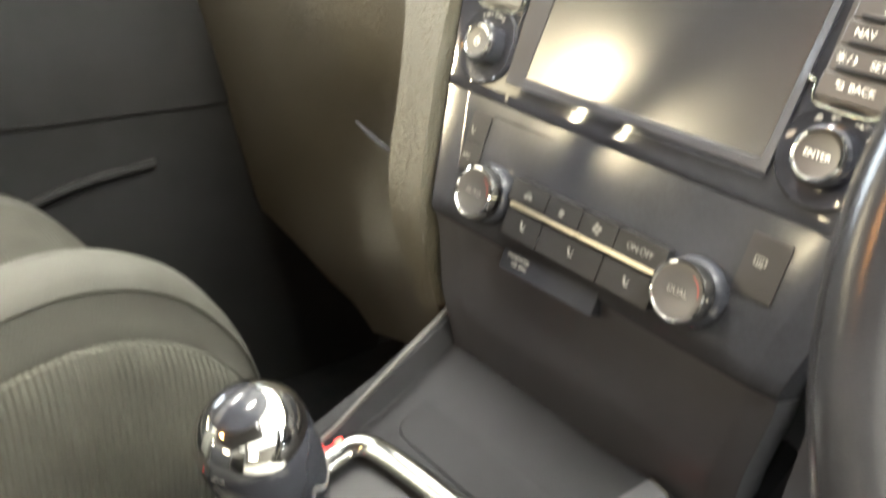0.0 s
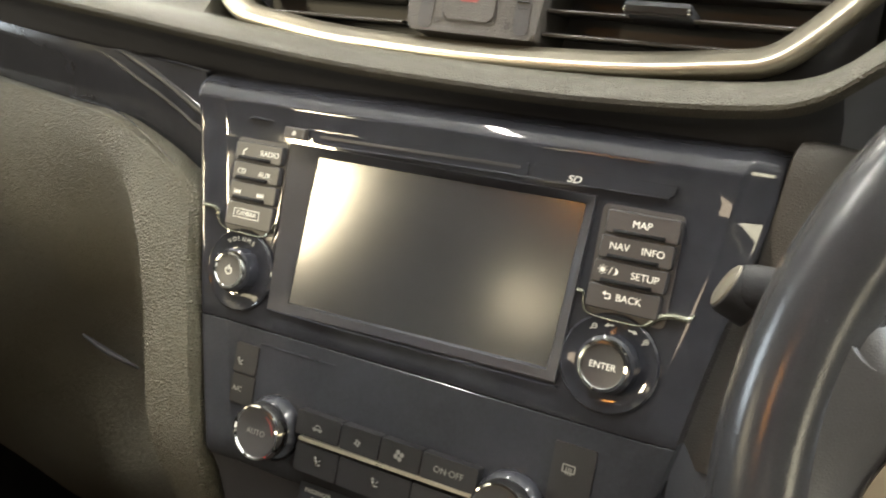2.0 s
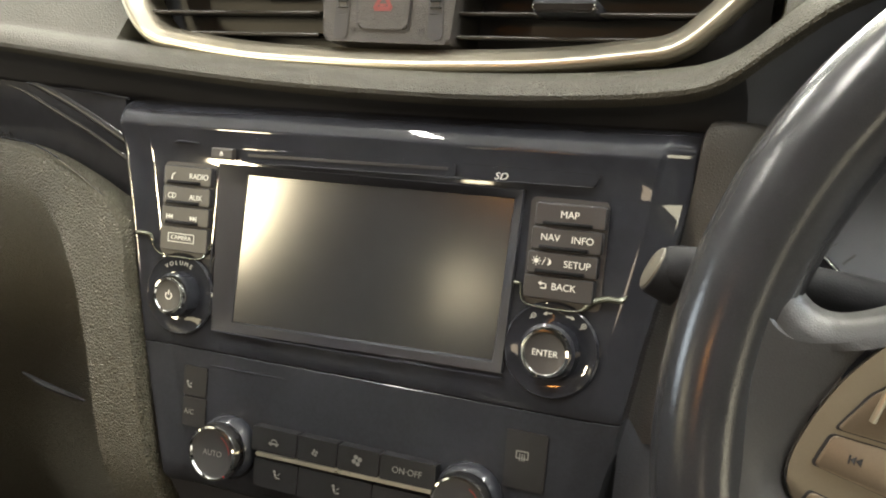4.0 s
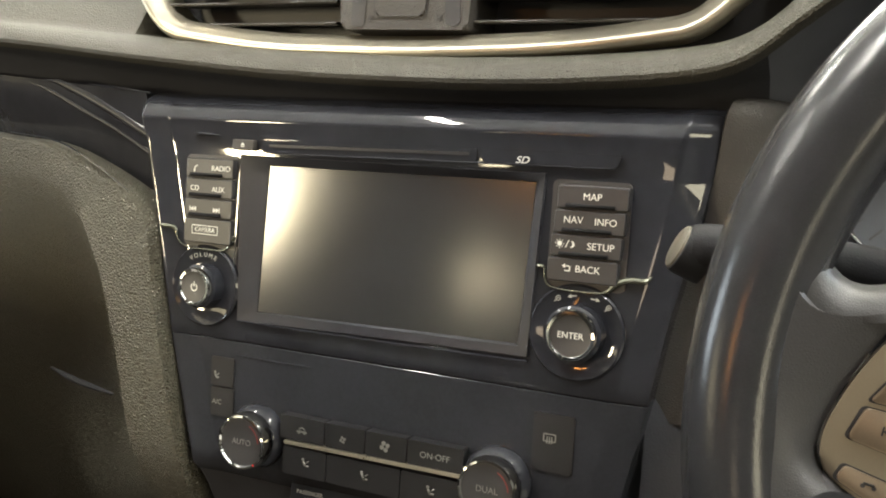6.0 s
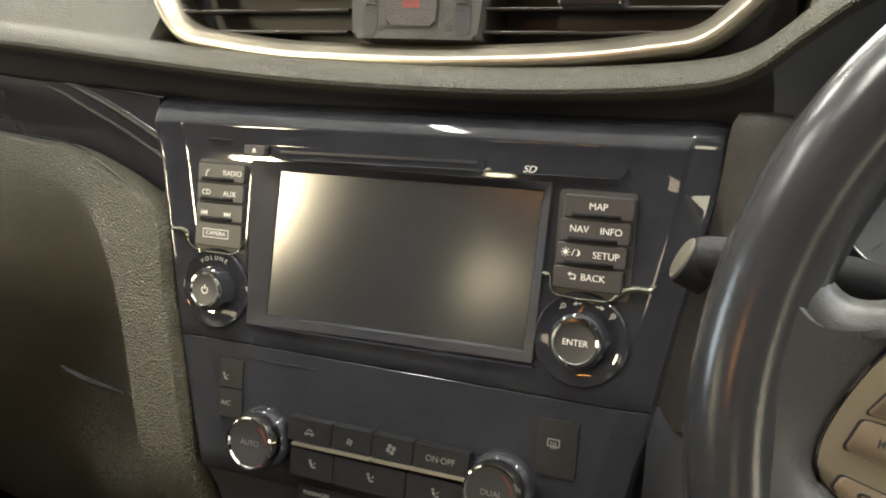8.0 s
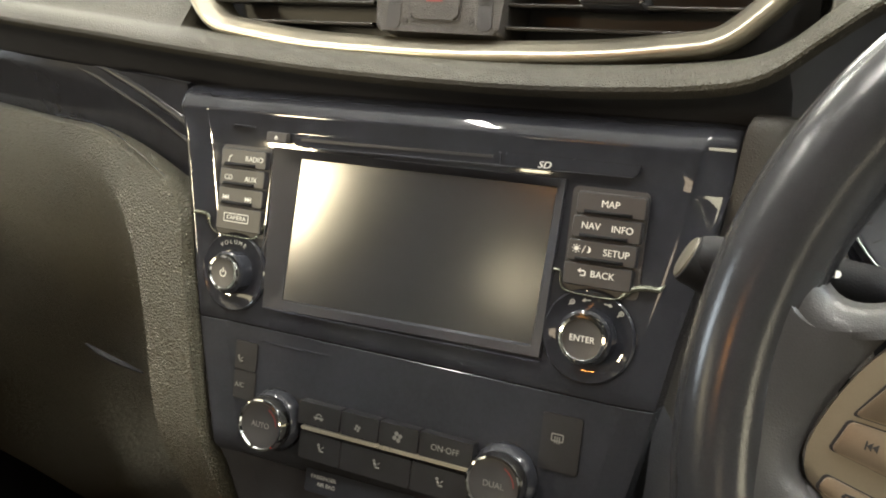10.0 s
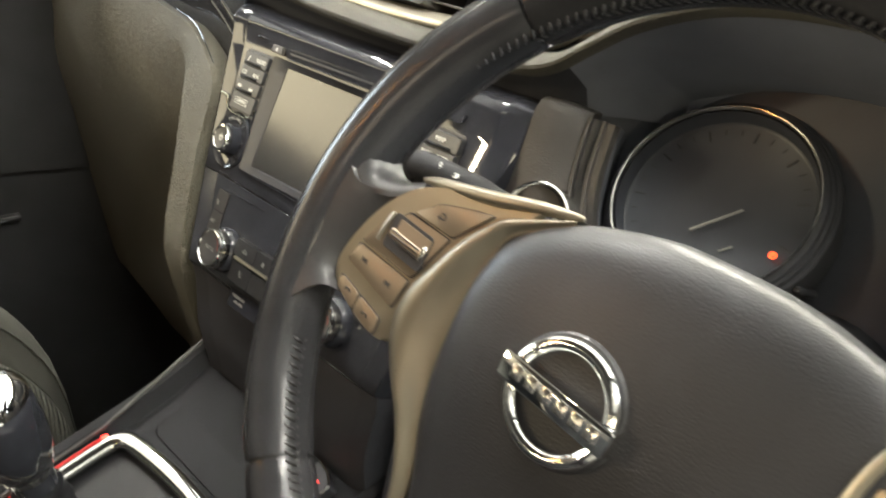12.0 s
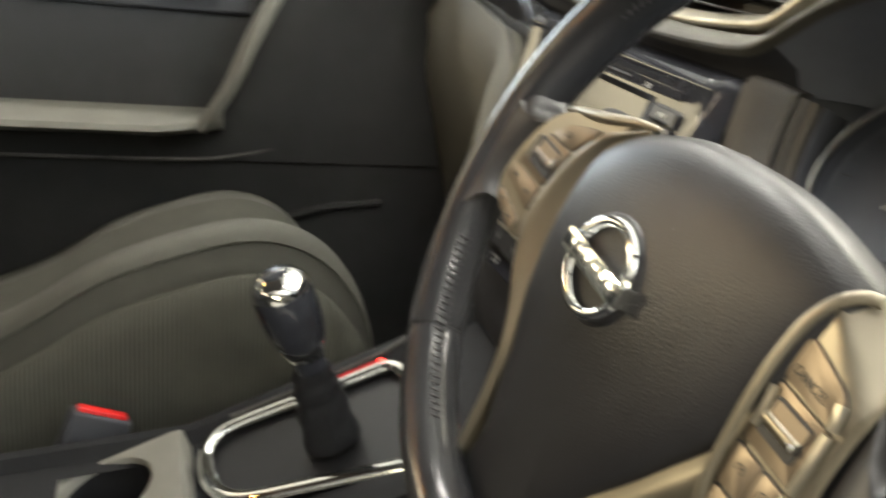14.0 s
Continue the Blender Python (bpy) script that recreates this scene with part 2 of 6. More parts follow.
def lathe(profile, cx=0, cz=0, n=40, bm=None):
    """A turned shape about the y axis through (cx, cz): profile of (radius, y) from the front's middle to the back."""
    bm = bm or bmesh.new()
    rings = []
    for r, y in profile:
        if r < 1e-6:
            rings.append([bm.verts.new((cx, y, cz))])
        else:
            rings.append([bm.verts.new((cx + r * math.cos(2 * math.pi * i / n), y, cz + r * math.sin(2 * math.pi * i / n))) for i in range(n)])
    for a, b in zip(rings, rings[1:]):
        for i in range(n):
            j = (i + 1) % n
            if len(a) == 1:
                bm.faces.new((a[0], b[i], b[j]))
            elif len(b) == 1:
                bm.faces.new((a[i], b[0], a[j]))
            else:
                bm.faces.new((a[i], b[i], b[j], a[j]))
    return bm


def tube(points, radius, n=10, closed=False, flat=1.0, bm=None, up=(0, 1, 0)):
    """A round bar along the points; radius a number or one for each point; flat squeezes it along up."""
    bm = bm or bmesh.new()
    P = [Vector(p) for p in points]
    k = len(P)
    rings = []
    for i, p in enumerate(P):
        a = P[i - 1] if closed or i > 0 else p
        b = P[(i + 1) % k] if closed or i + 1 < k else p
        d = (b - a).normalized()
        u = Vector(up)
        s = d.cross(u)
        s = s.normalized() if s.length > 1e-6 else Vector((1, 0, 0))
        u = s.cross(d).normalized()
        r = radius[i] if isinstance(radius, (list, tuple)) else radius
        rings.append([bm.verts.new(p + s * r * math.cos(2 * math.pi * j / n) + u * r * flat * math.sin(2 * math.pi * j / n)) for j in range(n)])
    for i in range(k if closed else k - 1):
        a, b = rings[i], rings[(i + 1) % k]
        for j in range(n):
            l = (j + 1) % n
            bm.faces.new((a[j], a[l], b[l], b[j]))
    if not closed:
        bm.faces.new(rings[0][::-1])
        bm.faces.new(rings[-1])
    return bm


def ribbon(rows, thick=0.0, close_rows=False, bm=None):
    """A skin over a grid of points; thick gives it a back."""
    bm = bm or bmesh.new()
    V = [[bm.verts.new(p) for p in row] for row in rows]
    faces = []
    m, n = len(V), len(V[0])
    for i in range(m if close_rows else m - 1):
        for j in range(n - 1):
            a, b = V[i], V[(i + 1) % m]
            faces.append(bm.faces.new((a[j], a[j + 1], b[j + 1], b[j])))
    if thick:
        bmesh.ops.recalc_face_normals(bm, faces=faces)
        bmesh.ops.solidify(bm, geom=faces, thickness=thick)
    return bm


def block(x0, x1, y0, y1, z0, z1, bevel=0.0, seg=2, bm=None):
    bm = bm or bmesh.new()
    made = bmesh.ops.create_cube(bm, size=1.0)["verts"]
    for v in made:
        v.co = Vector((x0 + (v.co.x + 0.5) * (x1 - x0), y0 + (v.co.y + 0.5) * (y1 - y0), z0 + (v.co.z + 0.5) * (z1 - z0)))
    if bevel > 0:
        edges = {e for v in made for e in v.link_edges}
        bmesh.ops.bevel(bm, geom=list(edges), offset=bevel, segments=seg, profile=0.5, affect="EDGES", clamp_overlap=True)
    return bm


def writing(name, words, cx, cz, y, size, mat, parent, tilt=0.0, squeeze=1.0, shear=0.0):
    """Raised lettering on a face that looks along -y."""
    cu = bpy.data.curves.new(name, "FONT")
    cu.body, cu.size, cu.extrude = words, size, 0.00012
    cu.shear = shear
    cu.align_x, cu.align_y = "CENTER", "CENTER"
    tmp = new(name, cu)
    me = bpy.data.meshes.new_from_object(tmp.evaluated_get(bpy.context.evaluated_depsgraph_get()))
    bpy.data.objects.remove(tmp)
    me.materials.append(mat)
    ob = new(name, me)
    ob.parent = parent
    ob.matrix_local = pose(cx, y, cz, 90, 0, 0) @ Matrix.Rotation(radians(tilt), 4, "Z") @ Matrix.Diagonal((squeeze, 1, 1, 1))
    return ob


def mark(name, polys, cx, cz, y, s, mat, parent):
    """A small flat sign made of polygons in units of s."""
    bm = bmesh.new()
    for poly in polys:
        prism([(cx + x * s, cz + z * s) for x, z in poly], y, y + 0.0002, bm=bm)
    return part(name, bm, mat, parent)


def dot(x, z, r, n=10):
    return [(x + r * math.cos(2 * math.pi * i / n), z + r * math.sin(2 * math.pi * i / n)) for i in range(n)]


def bar(x0, z0, x1, z1, w):
    d = Vector((x1 - x0, z1 - z0)).normalized()
    nx, nz = -d.y * w / 2, d.x * w / 2
    return [(x0 + nx, z0 + nz), (x0 - nx, z0 - nz), (x1 - nx, z1 - nz), (x1 + nx, z1 + nz)]

# ---- closing structure: garage and car shell ----
def room():
    def wall(name, b, mat, label, cat="wall"):
        tagged(part(name, b, mat), label, cat, kind="structure")
    wall("ground", block(-9, 9, -9, 9, -0.42, -0.36), M_CONCRETE, "grey concrete workshop floor under the car", "floor")
    wall("wall_north", block(-6, 6, 5.9, 6.1, -0.36, 3.6), M_BRIGHT, "plain white painted wall ahead of the car")
    wall("wall_south", block(-6, 6, -6.1, -5.9, -0.36, 3.6), M_DARKWALL, "plain wall behind the car, darkened to dim reflections")
    wall("wall_west", block(-6.2, -6, -6.1, 6.1, -0.36, 3.6), M_DARKWALL, "plain left-hand wall, darkened to dim reflections")
    wall("wall_east", block(6, 6.2, -6.1, 6.1, -0.36, 3.6), M_DARKWALL, "plain right-hand wall, darkened to dim reflections")
    wall("ceiling", block(-6.2, 6.2, -6.1, 6.1, 3.6, 3.7), M_BRIGHT, "plain white workshop ceiling", "ceiling")
    # the cabin around the camera
    tagged(part("cabin_floor", block(-0.80, 0.74, -2.2, 0.52, -0.03, 0.0), M_FLOOR), "dark carpet on the cabin floor", "floor", kind="structure")
    rows = []
    for i in range(13):
        y = -2.1 + 1.75 * i / 12
        rows.append([Vector((x, y, 1.26 - 0.05 * (x / 0.6) ** 2 - 0.06 * ((y + 1.0) / 1.1) ** 2)) for x in np.linspace(-0.6, 0.6, 13)])
    tagged(part("roof_lining", ribbon(rows, 0.03), M_ROOF), "charcoal woven lining under the car roof", "ceiling", kind="structure")
    tagged(part("rear_bulkhead", block(-0.66, 0.66, -2.2, -2.1, 0.0, 0.94), M_FLOOR), "dark panel closing the rear of the cabin", "wall", kind="structure")
    for sx in (-1, 1):
        for y0, y1, w in ((-0.890, -0.940, 0.058),):
            pts = [(sx * 0.7, y0, 0.62), (sx * 0.68, y0 * 0.6 + y1 * 0.4, 0.95), (sx * 0.58, y1, 1.22)]
            tagged(part("pillar", tube(smooth_line(pts, 5), w, 12, flat=0.3, up=(1, 0, 0)), M_ROOF), "charcoal trim on an upright roof pillar", "pillar", kind="structure")
        pts = [(sx * 0.73, 0.52, 0.9), (sx * 0.66, 0.05, 1.12), (sx * 0.58, -0.36, 1.24)]
        tagged(part("windscreen_pillar", tube(smooth_line(pts, 6), 0.035, 8), M_ROOF), "charcoal trim on a slanting windscreen pillar", "pillar", kind="structure")
        tagged(part("rear_side_panel", block(sx * 0.7 - 0.02, sx * 0.7 + 0.02, -2.1, -0.98, 0.0, 0.84, 0.01), M_DOOR), "dark rear door panel", "wall", kind="structure")
        tagged(part("rear_pillar", tube(smooth_line([(sx * 0.70, -2.13, 0.84), (sx * 0.66, -2.12, 1.02), (sx * 0.57, -2.08, 1.21)], 5), 0.05, 12), M_ROOF), "charcoal trim on the rear roof pillar", "pillar", kind="structure")
    tagged(part("windscreen_rail", tube(smooth_line([(-0.58, -0.36, 1.24), (0, -0.30, 1.27), (0.58, -0.36, 1.24)], 6), 0.03, 8), M_ROOF), "charcoal trim above the windscreen", "beam", kind="structure")
    tagged(part("driver_door", block(0.0, 0.06, -1.40, 0.0, 0.10, 0.80, 0.01), M_DOOR, m=pose(0.78, 0.42, 0, 0, 0, 62)), "dark driver door panel, swung open", "car door", kind="structure")
    tagged(part("right_sill", block(0.70, 0.80, -2.2, 0.52, -0.03, 0.12), M_LOWER), "dark plastic sill under the open driver door", "sill", kind="structure")
    tagged(part("driver_kick_panel", block(0.72, 0.80, 0.30, 0.52, 0.12, 0.90), M_LOWER), "dark kick panel ahead of the driver door", "panel", kind="structure")
    tagged(part("left_sill", block(-0.80, -0.742, -2.2, 0.52, 0.0, 0.14), M_LOWER), "dark plastic sill under the passenger door", "sill", kind="structure")
    tagged(part("kick_panel", block(-0.80, -0.742, 0.30, 0.52, 0.14, 0.90), M_LOWER), "dark kick panel ahead of the passenger door", "panel", kind="structure")
    tagged(part("firewall", block(-0.74, 0.74, 0.5, 0.54, 0.0, 0.86), M_LOWER), "dark bulkhead under the windscreen", "wall", kind="structure")


room()

# ---- dashboard ----
LIP_X = (-0.74, -0.5, -0.31, -0.25, -0.18, -0.07, 0.03, 0.093, 0.147, 0.172, 0.195, 0.22, 0.26, 0.31, 0.37, 0.42, 0.455, 0.48, 0.52, 0.60, 0.74)
LIP_Z = (0.154, 0.133, 0.116, 0.111, 0.1045, 0.096, 0.093, 0.094, 0.098, 0.105, 0.123, 0.141, 0.157, 0.164, 0.161, 0.150, 0.138, 0.125, 0.109, 0.105, 0.105)


LIP = smooth_line([Vector(p) for p in zip(LIP_X, LIP_Z)], 10)


def lip(x):
    return float(np.interp(x, [p.x for p in LIP], [p.y for p in LIP]))


def ease(t):
    t = min(1.0, max(0.0, t))
    return t * t * (3 - 2 * t)


def vent_depth(x):
    """How far the face steps back behind the centre vents."""
    t = min(1.0, max(0.0, (0.190 - abs(x - 0.003)) / 0.005))
    return 0.045 * t


def dashboard():
    dash = thing("dashboard", "charcoal soft-skinned dashboard with a raised instrument hood", "dashboard", kind="structure")
    xs = sorted(set(list(np.linspace(-0.74, 0.74, 120)) + list(np.linspace(-0.192, -0.180, 9)) + list(np.linspace(0.16, 0.21, 9)) + list(np.linspace(0.186, 0.198, 9))))
    rows, under = [], []
    for x in xs:
        z = lip(x)
        d = vent_depth(x)
        hood = ease((x - 0.172) / 0.06) * ease((0.57 - x) / 0.08)
        top = max(0.178 - 0.03 * ease((x - 0.28) / 0.10), z + 0.012 + 0.008 * hood)
        r = [(x, 0.46, 0.24), (x, 0.30, 0.235), (x, 0.16, 0.215 - 0.015 * hood), (x, 0.085, top + 0.014 - 0.013 * hood), (x, 0.055, top + 0.004 - 0.003 * hood), (x, 0.042 - 0.03 * hood, top - 0.004)]
        face_z = z + 0.016
        mid = (top - 0.004) * 0.5 + face_z * 0.5
        r += [(x, 0.03 - 0.02 * hood + d, max(mid, face_z)), (x, 0.014 - 0.014 * hood + d, face_z), (x, 0.012 - 0.010 * hood, z + 0.0128), (x, 0.006 - 0.006 * hood, z + 0.0105), (x, 0.0, z + 0.0072), (x, -0.0040, z + 0.0030), (x, -0.0055, z - 0.0005), (x, -0.0046, z - 0.0026), (x, -0.0015, z - 0.0042), (x, 0.003, z - 0.0053)]
        rows.append(r)
        # under the lip the skin turns back in; beneath the hood it runs deep to the instruments
        under.append([r[-1], (x, 0.012 + 0.02 * hood, z - 0.0075 - 0.004 * hood), (x, 0.022 + 0.09 * hood, z - 0.011 - 0.012 * hood), (x, 0.034 + 0.09 * hood, z - 0.026 - 0.012 * hood)])
    part("upper_skin", ribbon(rows), M_SOFT, dash, "charcoal grained soft skin")
    k = next(i for i, x in enumerate(xs) if x > 0.18)
    # the lip's underside gets darker plastic, its shade put into the colour
    part("lip_underside", ribbon(under[:k + 1]), M_LOWER, dash, "dash lip underside, darkened for shade")
    part("hood_underside", ribbon(under[k:]), M_HOOD, dash, "instrument hood underside, lightened for haze")
    # dark sheet closing the vents behind the slats, in place of their deep shade
    part("vent_shade_sheet", block(-0.185, 0.185, 0.0505, 0.056, 0.10, 0.176), M_INK, dash)

    # passenger knee panel: a lighter grained band that turns away into the glovebox face
    edge = [(-0.74, 0.085, 0.075), (-0.50, 0.05, 0.068), (-0.31, 0.02, 0.053), (-0.249, 0.01, 0.048), (-0.191, 0.0, 0.029), (-0.156, -0.006, 0.008), (-0.148, -0.007, -0.03), (-0.139, -0.008, -0.067), (-0.127, 0.0, -0.14), (-0.122, 0.035, -0.20), (-0.12, 0.09, -0.27)]
    band = [(-0.74, 0.062, 0.012), (-0.50, 0.034, 0.028), (-0.305, 0.010, 0.034), (-0.245, 0.001, 0.024), (-0.212, -0.004, 0.0), (-0.192, -0.008, -0.025), (-0.180, -0.006, -0.068), (-0.170, 0.004, -0.140), (-0.163, 0.040, -0.20), (-0.16, 0.095, -0.27)]
    inner = [(-0.74, 0.085, -0.05), (-0.52, 0.062, -0.05), (-0.37, 0.052, -0.055), (-0.315, 0.065, -0.065), (-0.285, 0.085, -0.08), (-0.265, 0.095, -0.10), (-0.25, 0.105, -0.14), (-0.24, 0.10, -0.20), (-0.235, 0.14, -0.26), (-0.23, 0.18, -0.31)]
    deep = [(-0.74, 0.165, -0.17), (-0.60, 0.155, -0.17), (-0.50, 0.155, -0.175), (-0.45, 0.16, -0.18), (-0.42, 0.165, -0.19), (-0.40, 0.165, -0.20), (-0.38, 0.165, -0.23), (-0.36, 0.185, -0.27), (-0.35, 0.21, -0.31), (-0.34, 0.24, -0.35)]
    foot = [(-0.74, 0.28, -0.34)] * 3 + [(-0.70, 0.28, -0.34), (-0.66, 0.28, -0.345), (-0.62, 0.28, -0.35), (-0.58, 0.285, -0.36), (-0.54, 0.29, -0.37), (-0.50, 0.30, -0.38), (-0.46, 0.31, -0.40)]
    n = 81
    e, b, c, d, f = [[smooth_line(q, 10)[round(i * ((len(q) - 1) * 10) / (n - 1))] for i in range(n)] for q in (edge, band, inner, deep, foot)]
    rows = []
    for i in range(n):
        p, q = e[i], b[i]
        out = (q - p).normalized()
        back = Vector((0, 1, 0))
        row = [p + back * 0.03, p + back * 0.004, p + out * 0.003 - back * 0.001, p.lerp(q, 0.5) - back * 0.002, q]
        for k in range(1, 6):
            u = k / 6
            row.append(q.lerp(c[i], u) + back * (0.014 * math.sin(math.pi * u ** 0.8)))
        row += [c[i], c[i].lerp(d[i], 0.33), c[i].lerp(d[i], 0.66), d[i], d[i].lerp(f[i], 0.5), f[i]]
        rows.append(row)
    # the fold is crisp beside the trim and eases into a soft roll towards the door
    bm, soft = ribbon(rows), ribbon(rows)
    cols = len(rows[0])
    for mesh, first, turns in ((bm, 5, 16), (soft, 3, 30)):
        mesh.verts.ensure_lookup_table()
        loose = [v for k, v in enumerate(mesh.verts) if first <= k % cols < cols - 1 and cols <= k < cols * (n - 1)]
        for _ in range(turns):
            bmesh.ops.smooth_vert(mesh, verts=loose, factor=0.5, use_axis_x=True, use_axis_y=True, use_axis_z=True)
    for k, (v, w) in enumerate(zip(bm.verts, soft.verts)):
        u = min(1.0, max(0.0, (k // cols - 10) / 32))
        v.co = w.co.lerp(v.co, u * u * (3 - 2 * u))
    soft.free()
    part("knee_panel", bm, M_PAD, dash, "grey grained panel curving away below the trim")
    # glovebox pull: a shallow moulded ridge
    part("glovebox_pull", tube(smooth_line([(-0.355, 0.108, -0.132), (-0.32, 0.103, -0.137), (-0.285, 0.104, -0.142)], 6), [0.0010 + 0.0016 * math.sin(math.pi * i / 12) for i in range(13)], 8), M_LOWER, dash)

    # glossy passenger trim between the lip and the knee panel
    def trim_row(t):
        x = -0.172 - 0.57 * t ** 1.15
        zt = lip(x) - 0.0165 - float(np.interp(-x, (0.0, 0.18, 0.31, 0.74), (0.002, 0.005, 0.007, 0.006)))
        zb = float(np.interp(-x, (0.156, 0.172, 0.191, 0.249, 0.31, 0.5, 0.74), (0.008, 0.018, 0.029, 0.048, 0.053, 0.068, 0.075)))
        y0 = float(np.interp(-x, (0.16, 0.31, 0.5, 0.74), (0.008, 0.02, 0.045, 0.085)))
        row = []
        for j in range(13):
            u = j / 12
            ridge = 0.42 * math.exp(-t * 5.0) + 0.10
            bulge = 0.0022 * (u / ridge if u < ridge else (1 - u) / (1 - ridge))
            row.append(Vector((x + (0.014 * u if t == 0 else 0), y0 - 0.003 + 0.016 * u - bulge, zt * (1 - u) + (zb - 0.003) * u)))
        return row

    def on_trim(x, z):
        row = trim_row(max(0.004, (-0.172 - x) / 0.57) ** (1 / 1.15))
        u = 12 * min(0.999, max(0.0, (row[0].z - z) / (row[0].z - row[12].z)))
        p = row[int(u)].lerp(row[int(u) + 1], u - int(u))
        return Vector((x, p.y, p.z))
    part("passenger_trim", ribbon([trim_row(i / 32) for i in range(33)]), M_TRIMGLOSS, dash, "glossy piano-black trim strip")
    # two swept creases, the bright upper edge and the seam along the knee panel
    for name, line, wide in (("trim_crease", [(-0.262, 0.0905), (-0.2453, 0.0868), (-0.2225, 0.0790), (-0.1957, 0.0678), (-0.1690, 0.0555)], 0.0030), ("trim_crease", [(-0.290, 0.0905), (-0.262, 0.0835), (-0.2373, 0.0738), (-0.2038, 0.0605), (-0.1700, 0.0446)], 0.0018)):
        pts = [on_trim(v.x, v.y) + Vector((0, 0.0003, 0)) for v in smooth_line([Vector(q) for q in line], 6)]
        part(name, tube(pts, [wide * min(1.0, 0.15 + i / 9) for i in range(len(pts))], 12, flat=0.45), M_TRIMGLOSS, dash)
    part("trim_edge", tube([(-0.2208, 0.0070, 0.0868), (-0.1945, 0.0066, 0.0848), (-0.1690, 0.0062, 0.0822)], [0.0003, 0.0008, 0.0006], 8), M_GLOSS, dash)
    part("trim_seam", tube(smooth_line([(-0.300, 0.0185, 0.0545), (-0.247, 0.0095, 0.0500), (-0.208, 0.0035, 0.0372), (-0.170, 0.0000, 0.0180)], 6), 0.0006, 6), M_GLOSS, dash)

    # lower driver side and centre stack flanks
    rows = []
    for x in np.linspace(0.138, 0.74, 26):
        k = min(1, max(0, (x - 0.14) / 0.08))
        rows.append([(x, 0.03 + 0.05 * k, -0.02), (x, 0.02 + 0.03 * k, -0.07), (x, 0.02 + 0.015 * k, -0.13), (x, 0.04 + 0.02 * k, -0.22), (x, 0.09 + 0.03 * k, -0.33), (x, 0.2, -0.40)])
    part("driver_knee_panel", ribbon(rows), M_LOWER, dash, "dark plastic lower dash panel")
    part("panel_seam", tube(smooth_line([(0.18, 0.028, -0.14), (0.24, 0.036, -0.17), (0.33, 0.04, -0.185)], 6), 0.0011, 6), M_TRIM, dash)
    return dash


dashboard()


def start_panel():
    """Grained panel between the fascia and the instruments, with the start button's ring."""
    t = thing("start_button_panel", "grey grained dash panel holding a chrome-ringed start button", "panel", kind="structure")
    left = smooth_line([(0.171, 0.024, 0.089), (0.166, 0.007, 0.083), (0.1615, 0.012, 0.053), (0.1570, 0.018, 0.024), (0.1495, 0.021, -0.004), (0.145, 0.022, -0.03), (0.138, 0.024, -0.07)], 5)
    right = smooth_line([(0.189, 0.040, 0.089), (0.191, 0.027, 0.083), (0.193, 0.028, 0.053), (0.200, 0.029, 0.026), (0.209, 0.03, 0.004), (0.217, 0.032, -0.03), (0.228, 0.034, -0.07)], 5)
    rows = [[l.lerp(r, u) - Vector((0, 0.004 * math.sin(math.pi * u), 0)) for u in np.linspace(0, 1, 8)] for l, r in zip(left, right)]
    part("panel", ribbon(rows, 0.004), M_TRIM, t)
    for off, rad in ((0.0, 0.0016), (0.011, 0.0016)):
        line = smooth_line([(0.193 + off, 0.024, 0.084), (0.194 + off, 0.026, 0.053), (0.198 + off, 0.027, 0.034), (0.206 + off, 0.028, 0.014), (0.218 + off, 0.03, -0.02)], 8)
        part("rail", tube(line, rad, 8), M_TRIM, t, "grey moulded rib")
    rows, deep = [], []
    for p in smooth_line([(0.193, 0.026, 0.084), (0.194, 0.028, 0.053), (0.198, 0.029, 0.034), (0.206, 0.030, 0.014), (0.23, 0.034, -0.05)], 8):
        rows.append([p + Vector((0, 0.002, 0)), p + Vector((0.006, 0.006, 0)), p + Vector((0.013, 0.006, 0)), p + Vector((0.013, 0.012, 0))])
        deep.append([rows[-1][-1], p + Vector((0.004, 0.03, 0)), p + Vector((-0.018, 0.07, 0)), p + Vector((-0.03, 0.10, 0))])
    part("rebate", ribbon(rows), M_TRIM, t)
    part("inner_wall", ribbon(deep), M_HOOD, t, "wall beside the instruments, lightened for haze")
    b = thing("start_button", "black push button with START lettering in a chrome ring", "button", FD @ pose(0.1855, 0.0235, 0.0150, -3, 0, 8.5))
    part("ring", lathe([(0.0200, -0.002), (0.0206, -0.0062), (0.0218, -0.0074), (0.0230, -0.0066), (0.0238, -0.003), (0.0242, 0.008)], n=48), M_CHROME, b, "chrome ring")
    part("well", lathe([(0.0202, -0.0040), (0.0185, -0.0010), (0.0150, 0.0012), (0.0121, 0.0016), (0.0120, 0.006)], n=40), M_SATINBLACK, b, "black sloping well")
    part("inner_ring", lathe([(0.0100, 0.003), (0.0102, -0.0020), (0.0110, -0.0030), (0.0118, -0.0018), (0.0121, 0.004)], n=40), M_SATIN, b)
    part("cap", lathe([(0, -0.0030), (0.0080, -0.0030), (0.0096, -0.0020), (0.0100, 0.006)], n=36), M_BUTTON, b)
    writing("lettering", "START", 0, 0.000, -0.0032, 0.0034, M_DIM, b)


start_panel()

# ---- centre fascia with the head unit ----
def push_button(name, cx, cz, w, h, parent, y0=-0.0032, mat=None, r=0.0016, tilt=0):
    return part(name, prism(rrect(cx, cz, w, h, r, 4, tilt), y0, 0.004, 0.0007, 2), mat or M_BUTTON, parent)


SIDE_Z = (-0.26, -0.20, -0.13, -0.058, -0.004, 0.028, 0.055, 0.0815)
SIDE_L = (-0.10, -0.106, -0.122, -0.1405, -0.1516, -0.1584, -0.1640, -0.169)
